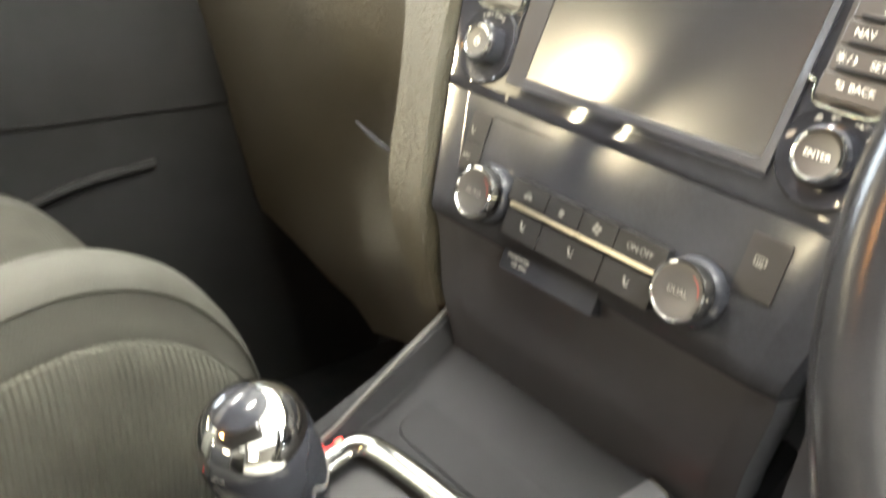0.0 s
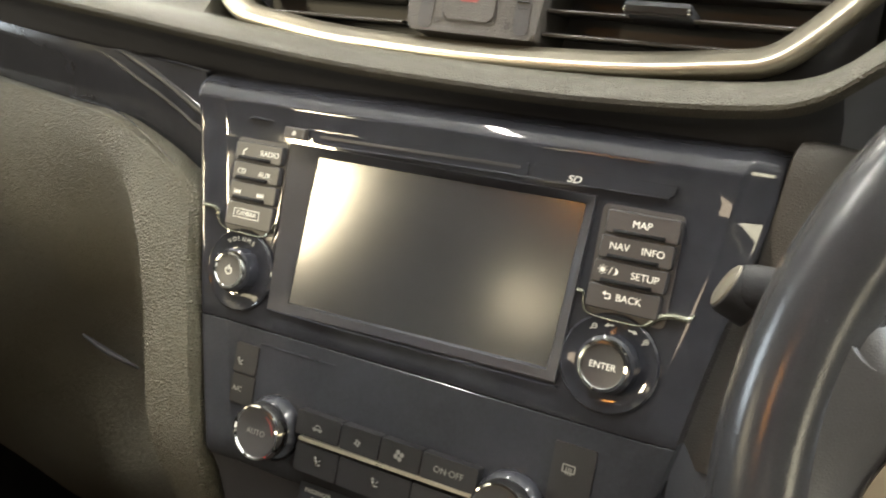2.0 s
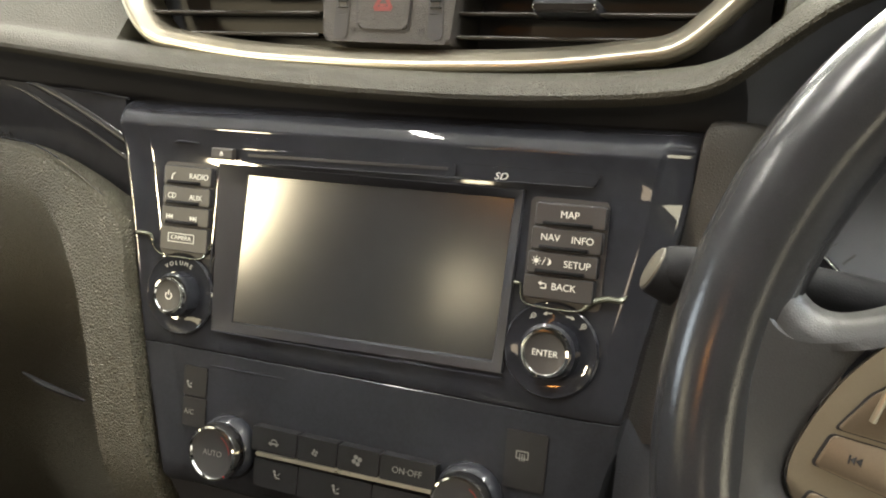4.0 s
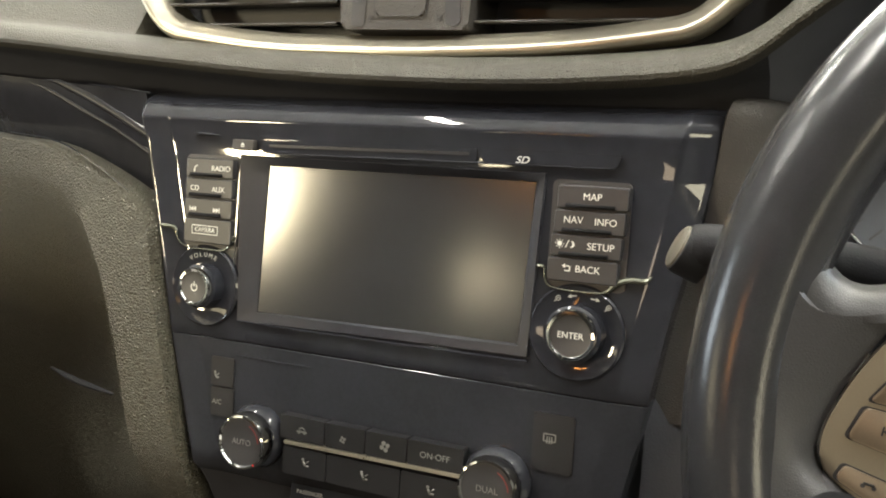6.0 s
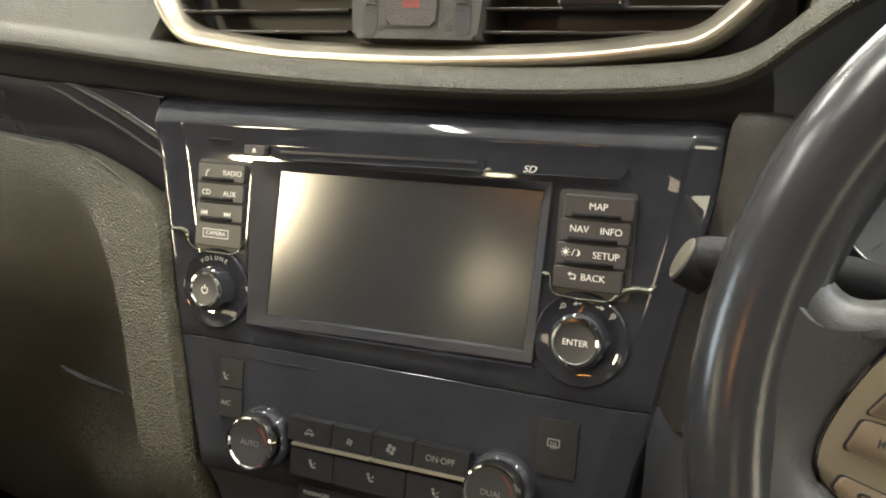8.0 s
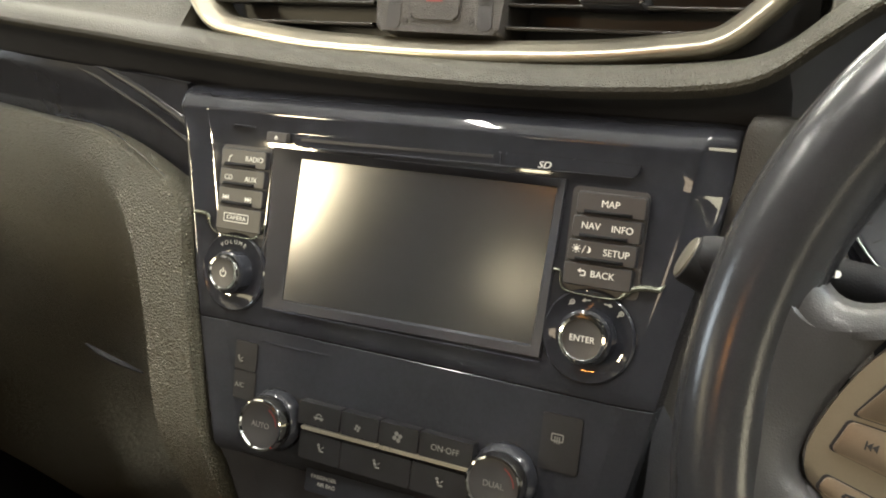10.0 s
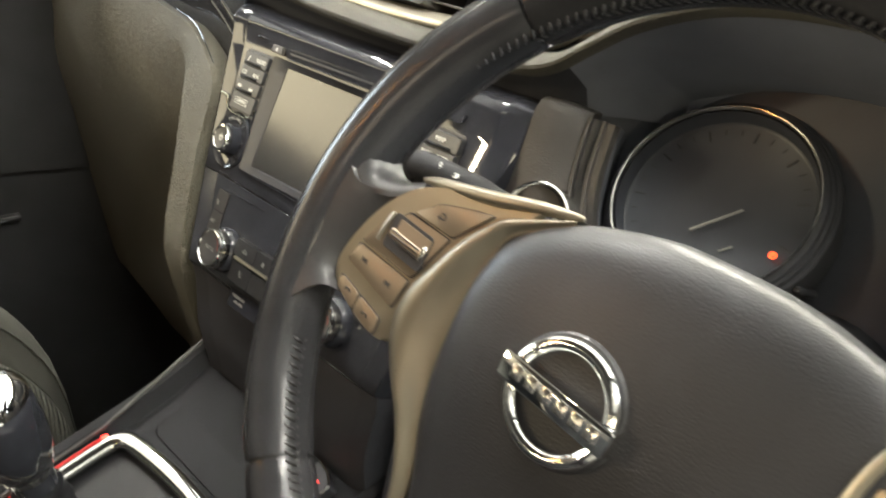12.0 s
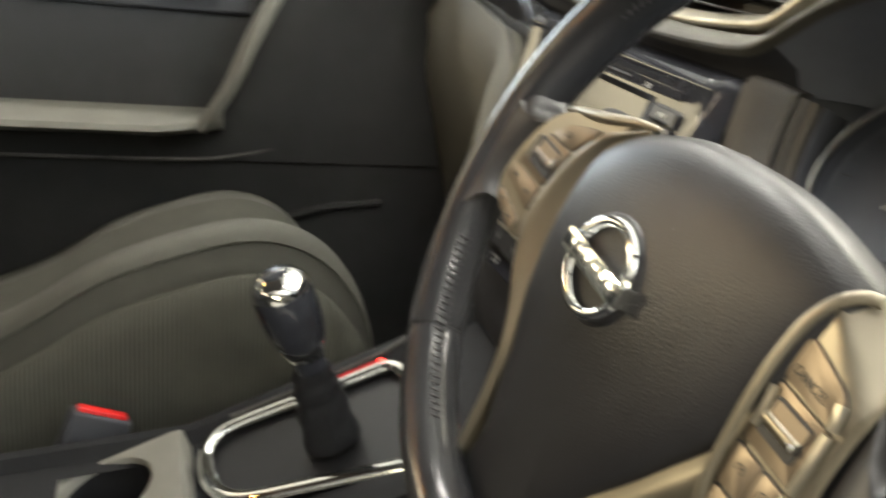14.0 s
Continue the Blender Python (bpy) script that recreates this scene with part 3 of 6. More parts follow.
SIDE_R = (0.11, 0.118, 0.128, 0.1415, 0.1505, 0.1580, 0.1622, 0.1665)


def plate(z_rows, name, parent, mat):
    """A glossy plate between the fascia's slanting sides, its ends turned back."""
    rows = []
    for z, y in z_rows:
        a, b = float(np.interp(z, SIDE_Z, SIDE_L)), float(np.interp(z, SIDE_Z, SIDE_R))
        row = [(a, y + 0.02, z), (a + 0.0002, y - 0.0006, z), (a + 0.0008, y - 0.0021, z), (a + 0.0016, y - 0.0026, z), (a + 0.0032, y - 0.0025, z), (a + 0.0178, y - 0.00015, z), (a + 0.0190, y, z), (a + 0.0205, y, z)]
        row += [(x, y, z) for x in np.linspace(a + 0.03, b - 0.03, 11)]
        # the driver's side is cut back to a chamfer that dies away below the keys
        c, g = float(np.interp(z, (0.018, 0.036), (0.3, 1.0))), max(y, 0.001)
        row += [(b - 0.0168, y, z), (b - 0.0158, (y + g) / 2 + 0.0001 * c, z), (b - 0.0148, g + 0.0005 * c, z), (b - 0.0140, g + 0.0010 * c, z), (b - 0.0032, g + 0.0080 * c, z), (b - 0.0024, g + 0.0086 * c, z), (b - 0.0006, g + 0.0110 * c, z), (b, g + 0.018, z), (b - 0.001, g + 0.03, z)]
        rows.append(row)
    return part(name, ribbon(rows), mat, parent)


def head_unit():
    t = thing("head_unit", "glossy black centre fascia with a dark navigation screen", "head unit")
    face = plate([(0.0840, 0.026), (0.0825, 0.0140), (0.0800, 0.0080), (0.0765, 0.0036), (0.0725, 0.0008), (0.0685, -0.0011), (0.0674, -0.0014), (0.0665, -0.0012), (0.0630, -0.0006), (0.0490, 0.001), (0.02, 0.001), (-0.02, 0.001), (-0.052, 0.001), (-0.0575, 0.001), (-0.0584, 0.0015), (-0.0587, 0.006)], "faceplate", t, M_GLOSS)
    # the opening for the screen
    bm = bmesh.new()
    bm.from_mesh(face.data)
    for co, no in (((-0.0885, 0, 0), (1, 0, 0)), ((0.0800, 0, 0), (1, 0, 0)), ((0, 0, 0.0460), (0, 0, 1)), ((0, 0, -0.0410), (0, 0, 1))):
        bmesh.ops.bisect_plane(bm, geom=bm.verts[:] + bm.edges[:] + bm.faces[:], plane_co=co, plane_no=no)
    hole = [f for f in bm.faces if -0.0885 < f.calc_center_median().x < 0.0800 and -0.0410 < f.calc_center_median().z < 0.0460]
    bmesh.ops.delete(bm, geom=hole, context="FACES")
    bm.to_mesh(face.data)
    bm.free()
    # disc slot ledge over the screen, leaning with the brow
    lean = Matrix.Translation((0, 0.0006, 0.049)) @ Matrix.Rotation(radians(6.5), 4, "X") @ Matrix.Translation((0, 0, -0.049))
    part("slot_ledge", prism(rounded([(-0.081, 0.0575), (0.048, 0.0590), (0.048, 0.0525), (-0.081, 0.0505)], 0.001), -0.0012, 0.004, 0.0006, 2), M_GLOSS, t, m=lean)
    part("disc_slot", prism(rounded([(-0.076, 0.0552), (0.044, 0.0567), (0.044, 0.0552), (-0.076, 0.0537)], 0.0006), -0.0016, 0.002), M_INK, t, m=lean)
    part("slot_edge", tube([(-0.078, -0.0012, 0.0500), (-0.02, -0.0022, 0.0507), (0.05, -0.0022, 0.0515), (0.118, -0.0012, 0.0523)], [0.0003, 0.0006, 0.0006, 0.0003], 8), M_GLOSS, t)
    part("card_flap", prism(rounded([(0.051, 0.0590), (0.121, 0.0585), (0.119, 0.0530), (0.051, 0.0525)], 0.001), -0.0014, 0.004, 0.0006, 2), M_GLOSS, t, m=lean)
    part("brow_line", tube([(-0.127, -0.0004, 0.0585), (-0.122, -0.0016, 0.0592), (-0.110, -0.0010, 0.0588)], [0.0004, 0.0012, 0.0004], 8), M_GLOSS, t)
    writing("lettering", "SD", 0.0722, 0.0540, -0.0019, 0.0048, M_LABEL, t, squeeze=1.2, shear=0.3)
    # screen
    outer = [(-0.0960, 0.0485), (0.0845, 0.0485), (0.0815, -0.0425), (-0.0935, -0.0460)]
    inner = [(-0.0765, 0.0434), (0.0795, 0.0440), (0.0757, -0.0372), (-0.0806, -0.0398)]
    rows = []
    for k in range(4):
        o0, o1, i0, i1 = (Vector(v) for v in (outer[k], outer[(k + 1) % 4], inner[k], inner[(k + 1) % 4]))
        for u in np.linspace(0, 1, 9)[:-1]:
            o, q = o0.lerp(o1, u), i0.lerp(i1, u)
            d = (o - q).normalized()
            e = (0.0012, 0.0004, -0.0002, 0.0012)[k]
            rows.append([(o.x, 0.004, o.y), (o.x, -0.0002, o.y), (o.x - d.x * 0.0005, -0.0008, o.y - d.y * 0.0005), (q.x + d.x * 0.0006, e, q.y + d.y * 0.0006), (q.x, e + 0.0008, q.y), (q.x - d.x * 0.002, 0.0036, q.y - d.y * 0.002)])
    part("bezel", ribbon(rows, 0, True), M_FRAME, t, "satin black screen surround")
    part("screen", prism(inner, -0.0012, 0.0, 0.0002, 1), M_SCREEN, t, "switched-off matte screen reflecting windows", pose(0, 0.0026, 0, 0))
    part("bezel_lip", tube([(-0.0928, -0.0008, -0.0462), (-0.05, -0.0008, -0.0462), (0.0, -0.0008, -0.0457), (0.0818, -0.0008, -0.0446)], 0.0006, 6), M_GLOSS, t)
    part("bezel_rail", tube([(-0.0955, -0.0006, 0.040), (-0.0962, -0.0008, 0.0), (-0.0975, -0.0006, -0.018)], [0.0003, 0.0006, 0.0003], 6), M_GLOSS, t)
    # eject key
    b = push_button("eject_button", -0.0925, 0.0540, 0.0145, 0.0062, t, -0.0030, M_TRIM, 0.001)
    mark("eject_sign", [[(-1, 0), (1, 0), (0, 1.2)], [(-1, -0.7), (1, -0.7), (1, -0.3), (-1, -0.3)]], -0.0925, 0.0538, -0.0033, 0.0013, M_LABEL, b)
    # left key block
    part("key_well", prism(rrect(-0.1150, 0.0205, 0.0372, 0.0535, 0.003), 0.0002, 0.005, 0.0), M_INK, t)
    zl = (0.0455, 0.0340, 0.0225, 0.0110, -0.0040)
    keys = []
    for a, c in zip(zl, zl[1:]):
        k = push_button("key", -0.1150, (a + c) / 2, 0.0335, a - c - 0.0006, t, -0.0030)
        keys.append(k)
        if c > 0:
            part("key_ridge", tube([(-0.1280, -0.0034, c + 0.0018), (-0.1060, -0.0034, c + 0.0018)], 0.0010, 6), M_BLACK, k)
    s = 0.0043
    mark("phone_sign", [bar(-0.5, -0.9, -0.35, 0.3, 0.35), bar(-0.35, 0.3, 0.7, 0.9, 0.35), bar(-0.8, -1, -0.3, -1, 0.5)], -0.1245, 0.0395, -0.0033, 0.0018, M_LABEL, keys[0])
    writing("lettering", "RADIO", -0.1068, 0.0396, -0.0032, s, M_LABEL, keys[0])
    writing("lettering", "CD", -0.1248, 0.0279, -0.0032, s, M_LABEL, keys[1])
    writing("lettering", "AUX", -0.1082, 0.0276, -0.0032, s, M_LABEL, keys[1])
    skip = [bar(-1.3, -0.8, -1.3, 0.8, 0.3), [(-1.1, 0), (0, 0.8), (0, -0.8)], [(0, 0), (1.1, 0.8), (1.1, -0.8)]]
    mark("skip_sign", skip, -0.1253, 0.0160, -0.0033, 0.0018, M_LABEL, keys[2])
    mark("skip_sign", [[(-x, z) for x, z in p] for p in skip], -0.1092, 0.0158, -0.0033, 0.0018, M_LABEL, keys[2])
    writing("lettering", "CAMERA", -0.1166, 0.0041, -0.0032, 0.0036, M_LABEL, keys[3])
    for q in (bar(-0.009, 0.0024, 0.009, 0.0024, 0.0004), bar(-0.009, -0.0024, 0.009, -0.0024, 0.0004), bar(-0.009, -0.0024, -0.009, 0.0024, 0.0004), bar(0.009, -0.0024, 0.009, 0.0024, 0.0004)):
        mark("box_line", [q], -0.1166, 0.0041, -0.0033, 1.0, M_LABEL, keys[3])
    # moulded ledges that run to the sides of both key blocks, their glint put in as pale metal
    part("side_ledge", tube(smooth_line([(-0.1500, -0.0016, 0.0045), (-0.1400, -0.0014, 0.0035), (-0.1372, -0.0012, -0.0030), (-0.131, -0.0012, -0.0066), (-0.118, -0.0012, -0.0072), (-0.104, -0.0012, -0.0066), (-0.0985, -0.0010, -0.001), (-0.0965, -0.0010, 0.002)], 5), [0.0013] * 8 + [0.0008, 0.0005] + [0.0004] * 18 + [0.0008] * 3 + [0.0014] * 5, 8), M_GLINT, t)
    # right key block
    part("key_well", prism(rrect(0.1075, 0.0200, 0.0385, 0.0520, 0.003), 0.0002, 0.005, 0.0), M_INK, t)
    zr = (0.0440, 0.0322, 0.0205, 0.0090, -0.0030)
    keys = []
    for i, (a, c) in enumerate(zip(zr, zr[1:])):
        k = push_button("key", 0.1090 - 0.0009 * i, (a + c) / 2, 0.0345, a - c - 0.0006, t, -0.0030)
        keys.append(k)
        if i < 3:
            part("key_ridge", tube([(0.0962 - 0.0009 * i, -0.0034, c + 0.0018), (0.1200 - 0.0009 * i, -0.0034, c + 0.0018)], 0.0010, 6), M_BLACK, k)
    s = 0.0047
    writing("lettering", "MAP", 0.1088, 0.0383, -0.0032, s, M_LABEL, keys[0])
    writing("lettering", "NAV", 0.1003, 0.0270, -0.0032, s, M_LABEL, keys[1])
    writing("lettering", "INFO", 0.1160, 0.0268, -0.0032, s, M_LABEL, keys[1])
    writing("lettering", "SETUP", 0.1145, 0.0150, -0.0032, s, M_LABEL, keys[2])
    rays = [bar(1.25 * math.cos(a), 1.25 * math.sin(a), 1.8 * math.cos(a), 1.8 * math.sin(a), 0.3) for a in np.linspace(0, 2 * math.pi, 8, endpoint=False)]
    mark("day_night_sign", [dot(0, 0, 0.95)] + rays + [bar(2.4, -1.4, 3.6, 1.4, 0.3), [(4.6, 1.4), (5.7, 0.6), (5.9, -0.5), (5.2, -1.3), (4.2, -1.3), (4.9, -0.7), (5.0, 0.3)]], 0.0945, 0.0155, -0.0033, 0.00125, M_LABEL, keys[2])
    writing("lettering", "BACK", 0.1090, 0.0038, -0.0032, s, M_LABEL, keys[3])
    mark("back_sign", [bar(-1.2, 0.8, 0.6, 0.8, 0.4), bar(0.8, 0.7, 0.8, -0.8, 0.4), bar(0.8, -0.8, -1.0, -0.8, 0.4), [(-2.0, 0.8), (-0.9, 1.6), (-0.9, 0.0)]], 0.0992, 0.0038, -0.0033, 0.0014, M_LABEL, keys[3])
    part("side_ledge", tube(smooth_line([(0.0835, -0.0008, 0.0035), (0.0870, -0.0010, 0.0028), (0.0880, -0.0012, -0.0030), (0.0915, -0.0012, -0.0062), (0.105, -0.0012, -0.0070), (0.1175, -0.0012, -0.0062), (0.1235, -0.0010, -0.0010), (0.1300, -0.0008, 0.0010), (0.1365, -0.0004, 0.0012), (0.1395, 0.003, 0.005)], 5), [0.0010] * 5 + [0.0005] * 21 + [0.0010, 0.0013, 0.0015, 0.0016] + [0.0016] * 11 + [0.0012, 0.0008, 0.0004, 0.0003, 0.0003], 8), M_GLINT, t)
    # volume and enter knobs
    for name, cx, cz, r, words in (("volume_knob", -0.1170, -0.0285, 0.0100, ""), ("enter_knob", 0.1050, -0.0272, 0.0112, "ENTER")):
        k = part(name, lathe([(r + 0.0006, -0.0085), (r + 0.0026, -0.007), (r + 0.0034, -0.001), (r + 0.0036, 0.003)], n=48), M_GLOSS, t, "black push knob with a chrome rim", pose(cx, 0, cz))
        part("dish", lathe([(r + 0.0012, 0.0005), (r + 0.005, 0.0003), (0.0215, -0.0008), (0.0228, -0.0014), (0.0238, -0.0004), (0.0240, 0.003)], n=56), M_GLOSS, k)
        part("rim", lathe([(r - 0.0016, -0.0098), (r - 0.0008, -0.0112), (r + 0.0004, -0.0110), (r + 0.0012, -0.0090), (r + 0.0012, -0.007)], n=48), M_CHROME, k, "bright chrome rim")
        part("cap", lathe([(0, -0.0098), (r * 0.6, -0.0100), (r - 0.0013, -0.0104), (r - 0.0012, -0.006)], n=40), M_BUTTON, k)
        if words:
            writing("lettering", words, 0, 0, -0.0104, 0.0043, M_LABEL, k)
            lens = [(0.75 * math.cos(a), 0.75 * math.sin(a)) for a in np.linspace(0, 2 * math.pi, 11)]
            for x, z, sgn in ((-0.0098, 0.0160, -1), (0.0152, 0.0140, 1)):
                glass = [bar(*p, *q, 0.3) for p, q in zip(lens, lens[1:])] + [bar(-0.35, 0, 0.35, 0, 0.25), bar(-0.55, -0.55, -1.2, -1.2, 0.35)]
                mark("zoom_sign", glass + ([bar(0, -0.35, 0, 0.35, 0.25)] if sgn > 0 else []), x, z, -0.0012, 0.0015, M_DIM, k)
            for x, z, sgn in ((-0.0030, 0.0176, -1), (0.0085, 0.0170, 1)):
                mark("turn_arrow", [bar(-1.6 * sgn, 0.3, 0.4 * sgn, 0.1, 0.4), [(0.3 * sgn, 0.9), (1.5 * sgn, -0.3), (0.2 * sgn, -0.6)]], x, z, -0.0012, 0.0014, M_DIM, k)
        else:
            arc = [(0.55 * math.sin(a), 0.55 * math.cos(a)) for a in np.linspace(0.6, 2 * math.pi - 0.6, 14)]
            mark("power_sign", [bar(*p, *q, 0.16) for p, q in zip(arc, arc[1:])] + [bar(0, 0.1, 0, 0.85, 0.16)], 0, 0, -0.0102, 0.0038, M_LABEL, k)
            for i, ch in enumerate("VOLUME"):
                a = radians(28 - 56 * i / 5 + 4)
                writing("lettering", ch, -0.0181 * math.sin(a), 0.0181 * math.cos(a), -0.0014, 0.0036, M_DIM, k, tilt=math.degrees(a))
    return t


head_unit()


def climate_panel():
    t = thing("climate_panel", "black climate control panel with two chrome-ringed dials", "control panel")
    plate([(-0.0588, 0.006), (-0.0589, 0.0013), (-0.0592, 0.001), (-0.062, 0.001), (-0.09, 0.001), (-0.125, 0.001), (-0.134, 0.001), (-0.138, 0.004)], "faceplate", t, M_SATINBLACK)
    plate([(-0.1385, 0.006), (-0.150, 0.012), (-0.185, 0.022), (-0.20, 0.03), (-0.26, 0.07)], "lower_plate", t, M_LOWER)
    part("upper_line", tube([(-0.0945, 0.0009, -0.0668), (-0.07, 0.0008, -0.0668), (-0.043, 0.0009, -0.0664)], [0.0003, 0.0005, 0.0002], 6), M_GLOSS, t)
    # keys round the dials
    def key(name, x0, x1, z0, z1, y=-0.0055):
        return part(name, prism(rounded([(x0, z1), (x1, z1), (x1, z0), (x0, z0)], 0.001), y, 0.004, 0.0006, 2), M_CLIMKEY, t)
    xs = (-0.0575, -0.0285, -0.0035, 0.0215, 0.0535)
    top = [key("key", a + 0.0003, b - 0.0003, -0.1068, -0.0935) for a, b in zip(xs, xs[1:])]
    xs2 = (-0.0550, -0.0265, 0.0185, 0.0530)
    low = [key("key", a + 0.0003, b - 0.0003, -0.1265, -0.1107) for a, b in zip(xs2, xs2[1:])]
    part("bright_strip", prism(rounded([(-0.054, -0.1074), (0.0535, -0.1064), (0.0535, -0.1083), (-0.054, -0.1095)], 0.0008), -0.0064, 0.002, 0.0006, 2), M_SATIN, t, "thin satin silver strip")
    mark("recirculation_sign", [bar(-1.6, -0.4, 1.6, -0.4, 0.5), bar(-0.9, 0.1, -0.4, 0.7, 0.3), bar(-0.4, 0.7, 0.5, 0.7, 0.3), bar(0.5, 0.7, 1.0, 0.1, 0.3), dot(-0.9, -0.7, 0.35), dot(0.9, -0.7, 0.35)], -0.0430, -0.1005, -0.0058, 0.0020, M_SOFTDIM, top[0])
    fan = []
    for q in range(4):
        a = q * math.pi / 2 + 0.4
        fan += [dot(0.62 * math.cos(a), 0.62 * math.sin(a), 0.42, 8)]
    mark("fan_sign", fan, -0.0170, -0.1010, -0.0058, 0.0020, M_SOFTDIM, top[1])
    mark("fan_sign", fan, 0.0085, -0.1000, -0.0058, 0.0030, M_SOFTDIM, top[2])
    writing("lettering", "ON·OFF", 0.0375, -0.1003, -0.0057, 0.0047, M_SOFTDIM, top[3])
    seat = [dot(-0.5, 0.8, 0.35, 8), bar(-0.4, 0.4, 0.0, -0.6, 0.5), bar(0.0, -0.6, 0.9, -0.5, 0.4), bar(0.9, 0.6, 0.3, 0.1, 0.25)]
    for k, x in zip(low, (-0.0400, -0.0030, 0.0360)):
        mark("airflow_sign", seat, x, -0.1185, -0.0058, 0.0026, M_SOFTDIM, k)
    # end keys
    a = key("key", -0.1105, -0.0945, -0.0860, -0.0690, 0.0002)
    mark("seat_heat_sign", seat, -0.1065, -0.0800, -0.0001, 0.0022, M_SOFTDIM, a)
    a = key("key", -0.1100, -0.0940, -0.1040, -0.0870, 0.0002)
    writing("lettering", "A/C", -0.1055, -0.0957, 0.0000, 0.0042, M_SOFTDIM, a)
    a = key("key", 0.0870, 0.1080, -0.0980, -0.0690, 0.0002)
    mark("demist_sign", [bar(-1, 0.7, 1, 0.7, 0.2), bar(-1, -0.5, 1, -0.5, 0.2), bar(-1, -0.5, -1, 0.7, 0.2), bar(1, -0.5, 1, 0.7, 0.2), bar(-0.4, -0.9, -0.4, 0.3, 0.18), bar(0.0, -0.9, 0.0, 0.3, 0.18), bar(0.4, -0.9, 0.4, 0.3, 0.18)], 0.0958, -0.0811, -0.0001, 0.0030, M_SOFTDIM, a)
    for cx, cz, words in ((-0.0762, -0.1108, "AUTO"), (0.0702, -0.1080, "DUAL")):
        k = part("dial", lathe([(0.0152, -0.007), (0.0176, -0.005), (0.0186, -0.001), (0.0188, 0.003)], n=48), M_GLOSS, t, "black temperature dial with a chrome ring", pose(cx, 0, cz))
        part("chrome_ring", lathe([(0.0134, -0.0148), (0.0141, -0.0161), (0.0151, -0.0157), (0.0160, -0.0125), (0.0158, -0.0060), (0.0154, -0.005)], n=56), M_CHROME, k, "chrome ring")
        part("cap", lathe([(0, -0.0142), (0.009, -0.0145), (0.0124, -0.0150), (0.0135, -0.0149), (0.0136, -0.008)], n=40), M_BUTTON, k)
        writing("lettering", words, 0, 0, -0.0149, 0.0045, M_SOFTDIM, k)
        arc = [(math.cos(x), math.sin(x)) for x in np.linspace(0.1, 1.1, 8)]
        mark("red_scale", [bar(*p, *q, 0.06) for p, q in zip(arc, arc[1:])], 0, 0, -0.01515, 0.0112, M_HAZ, k)
    # small printed notice under the keys
    n = part("notice_plate", prism(rounded([(-0.052, -0.1335), (0.02, -0.132), (0.02, -0.146), (-0.052, -0.1475)], 0.001), 0.0005, 0.012, 0.0004, 1), M_GLOSS, t)
    writing("lettering", "PASSENGER", -0.0395, -0.1375, 0.0003, 0.0033, M_DIM, n, tilt=1)
    writing("lettering", "AIR BAG", -0.0375, -0.1416, 0.0003, 0.0033, M_DIM, n, tilt=1)
    # vertical bright edge on the driver's side
    part("side_accent", tube([(0.139, 0.014, -0.055), (0.134, 0.014, -0.075), (0.129, 0.013, -0.095), (0.121, 0.012, -0.14)], [0.0006, 0.0016, 0.0012, 0.0006], 6), M_GLOSS, t)
    return t


climate_panel()


# ---- centre vents and hazard switch ----
VENT = [(-0.187, 0.166), (-0.181, 0.141), (-0.163, 0.1195), (-0.095, 0.1105), (0.0, 0.1078), (0.085, 0.1105), (0.1475, 0.1185), (0.166, 0.135), (0.189, 0.1615), (0.182, 0.171), (0.0, 0.178), (-0.175, 0.173)]


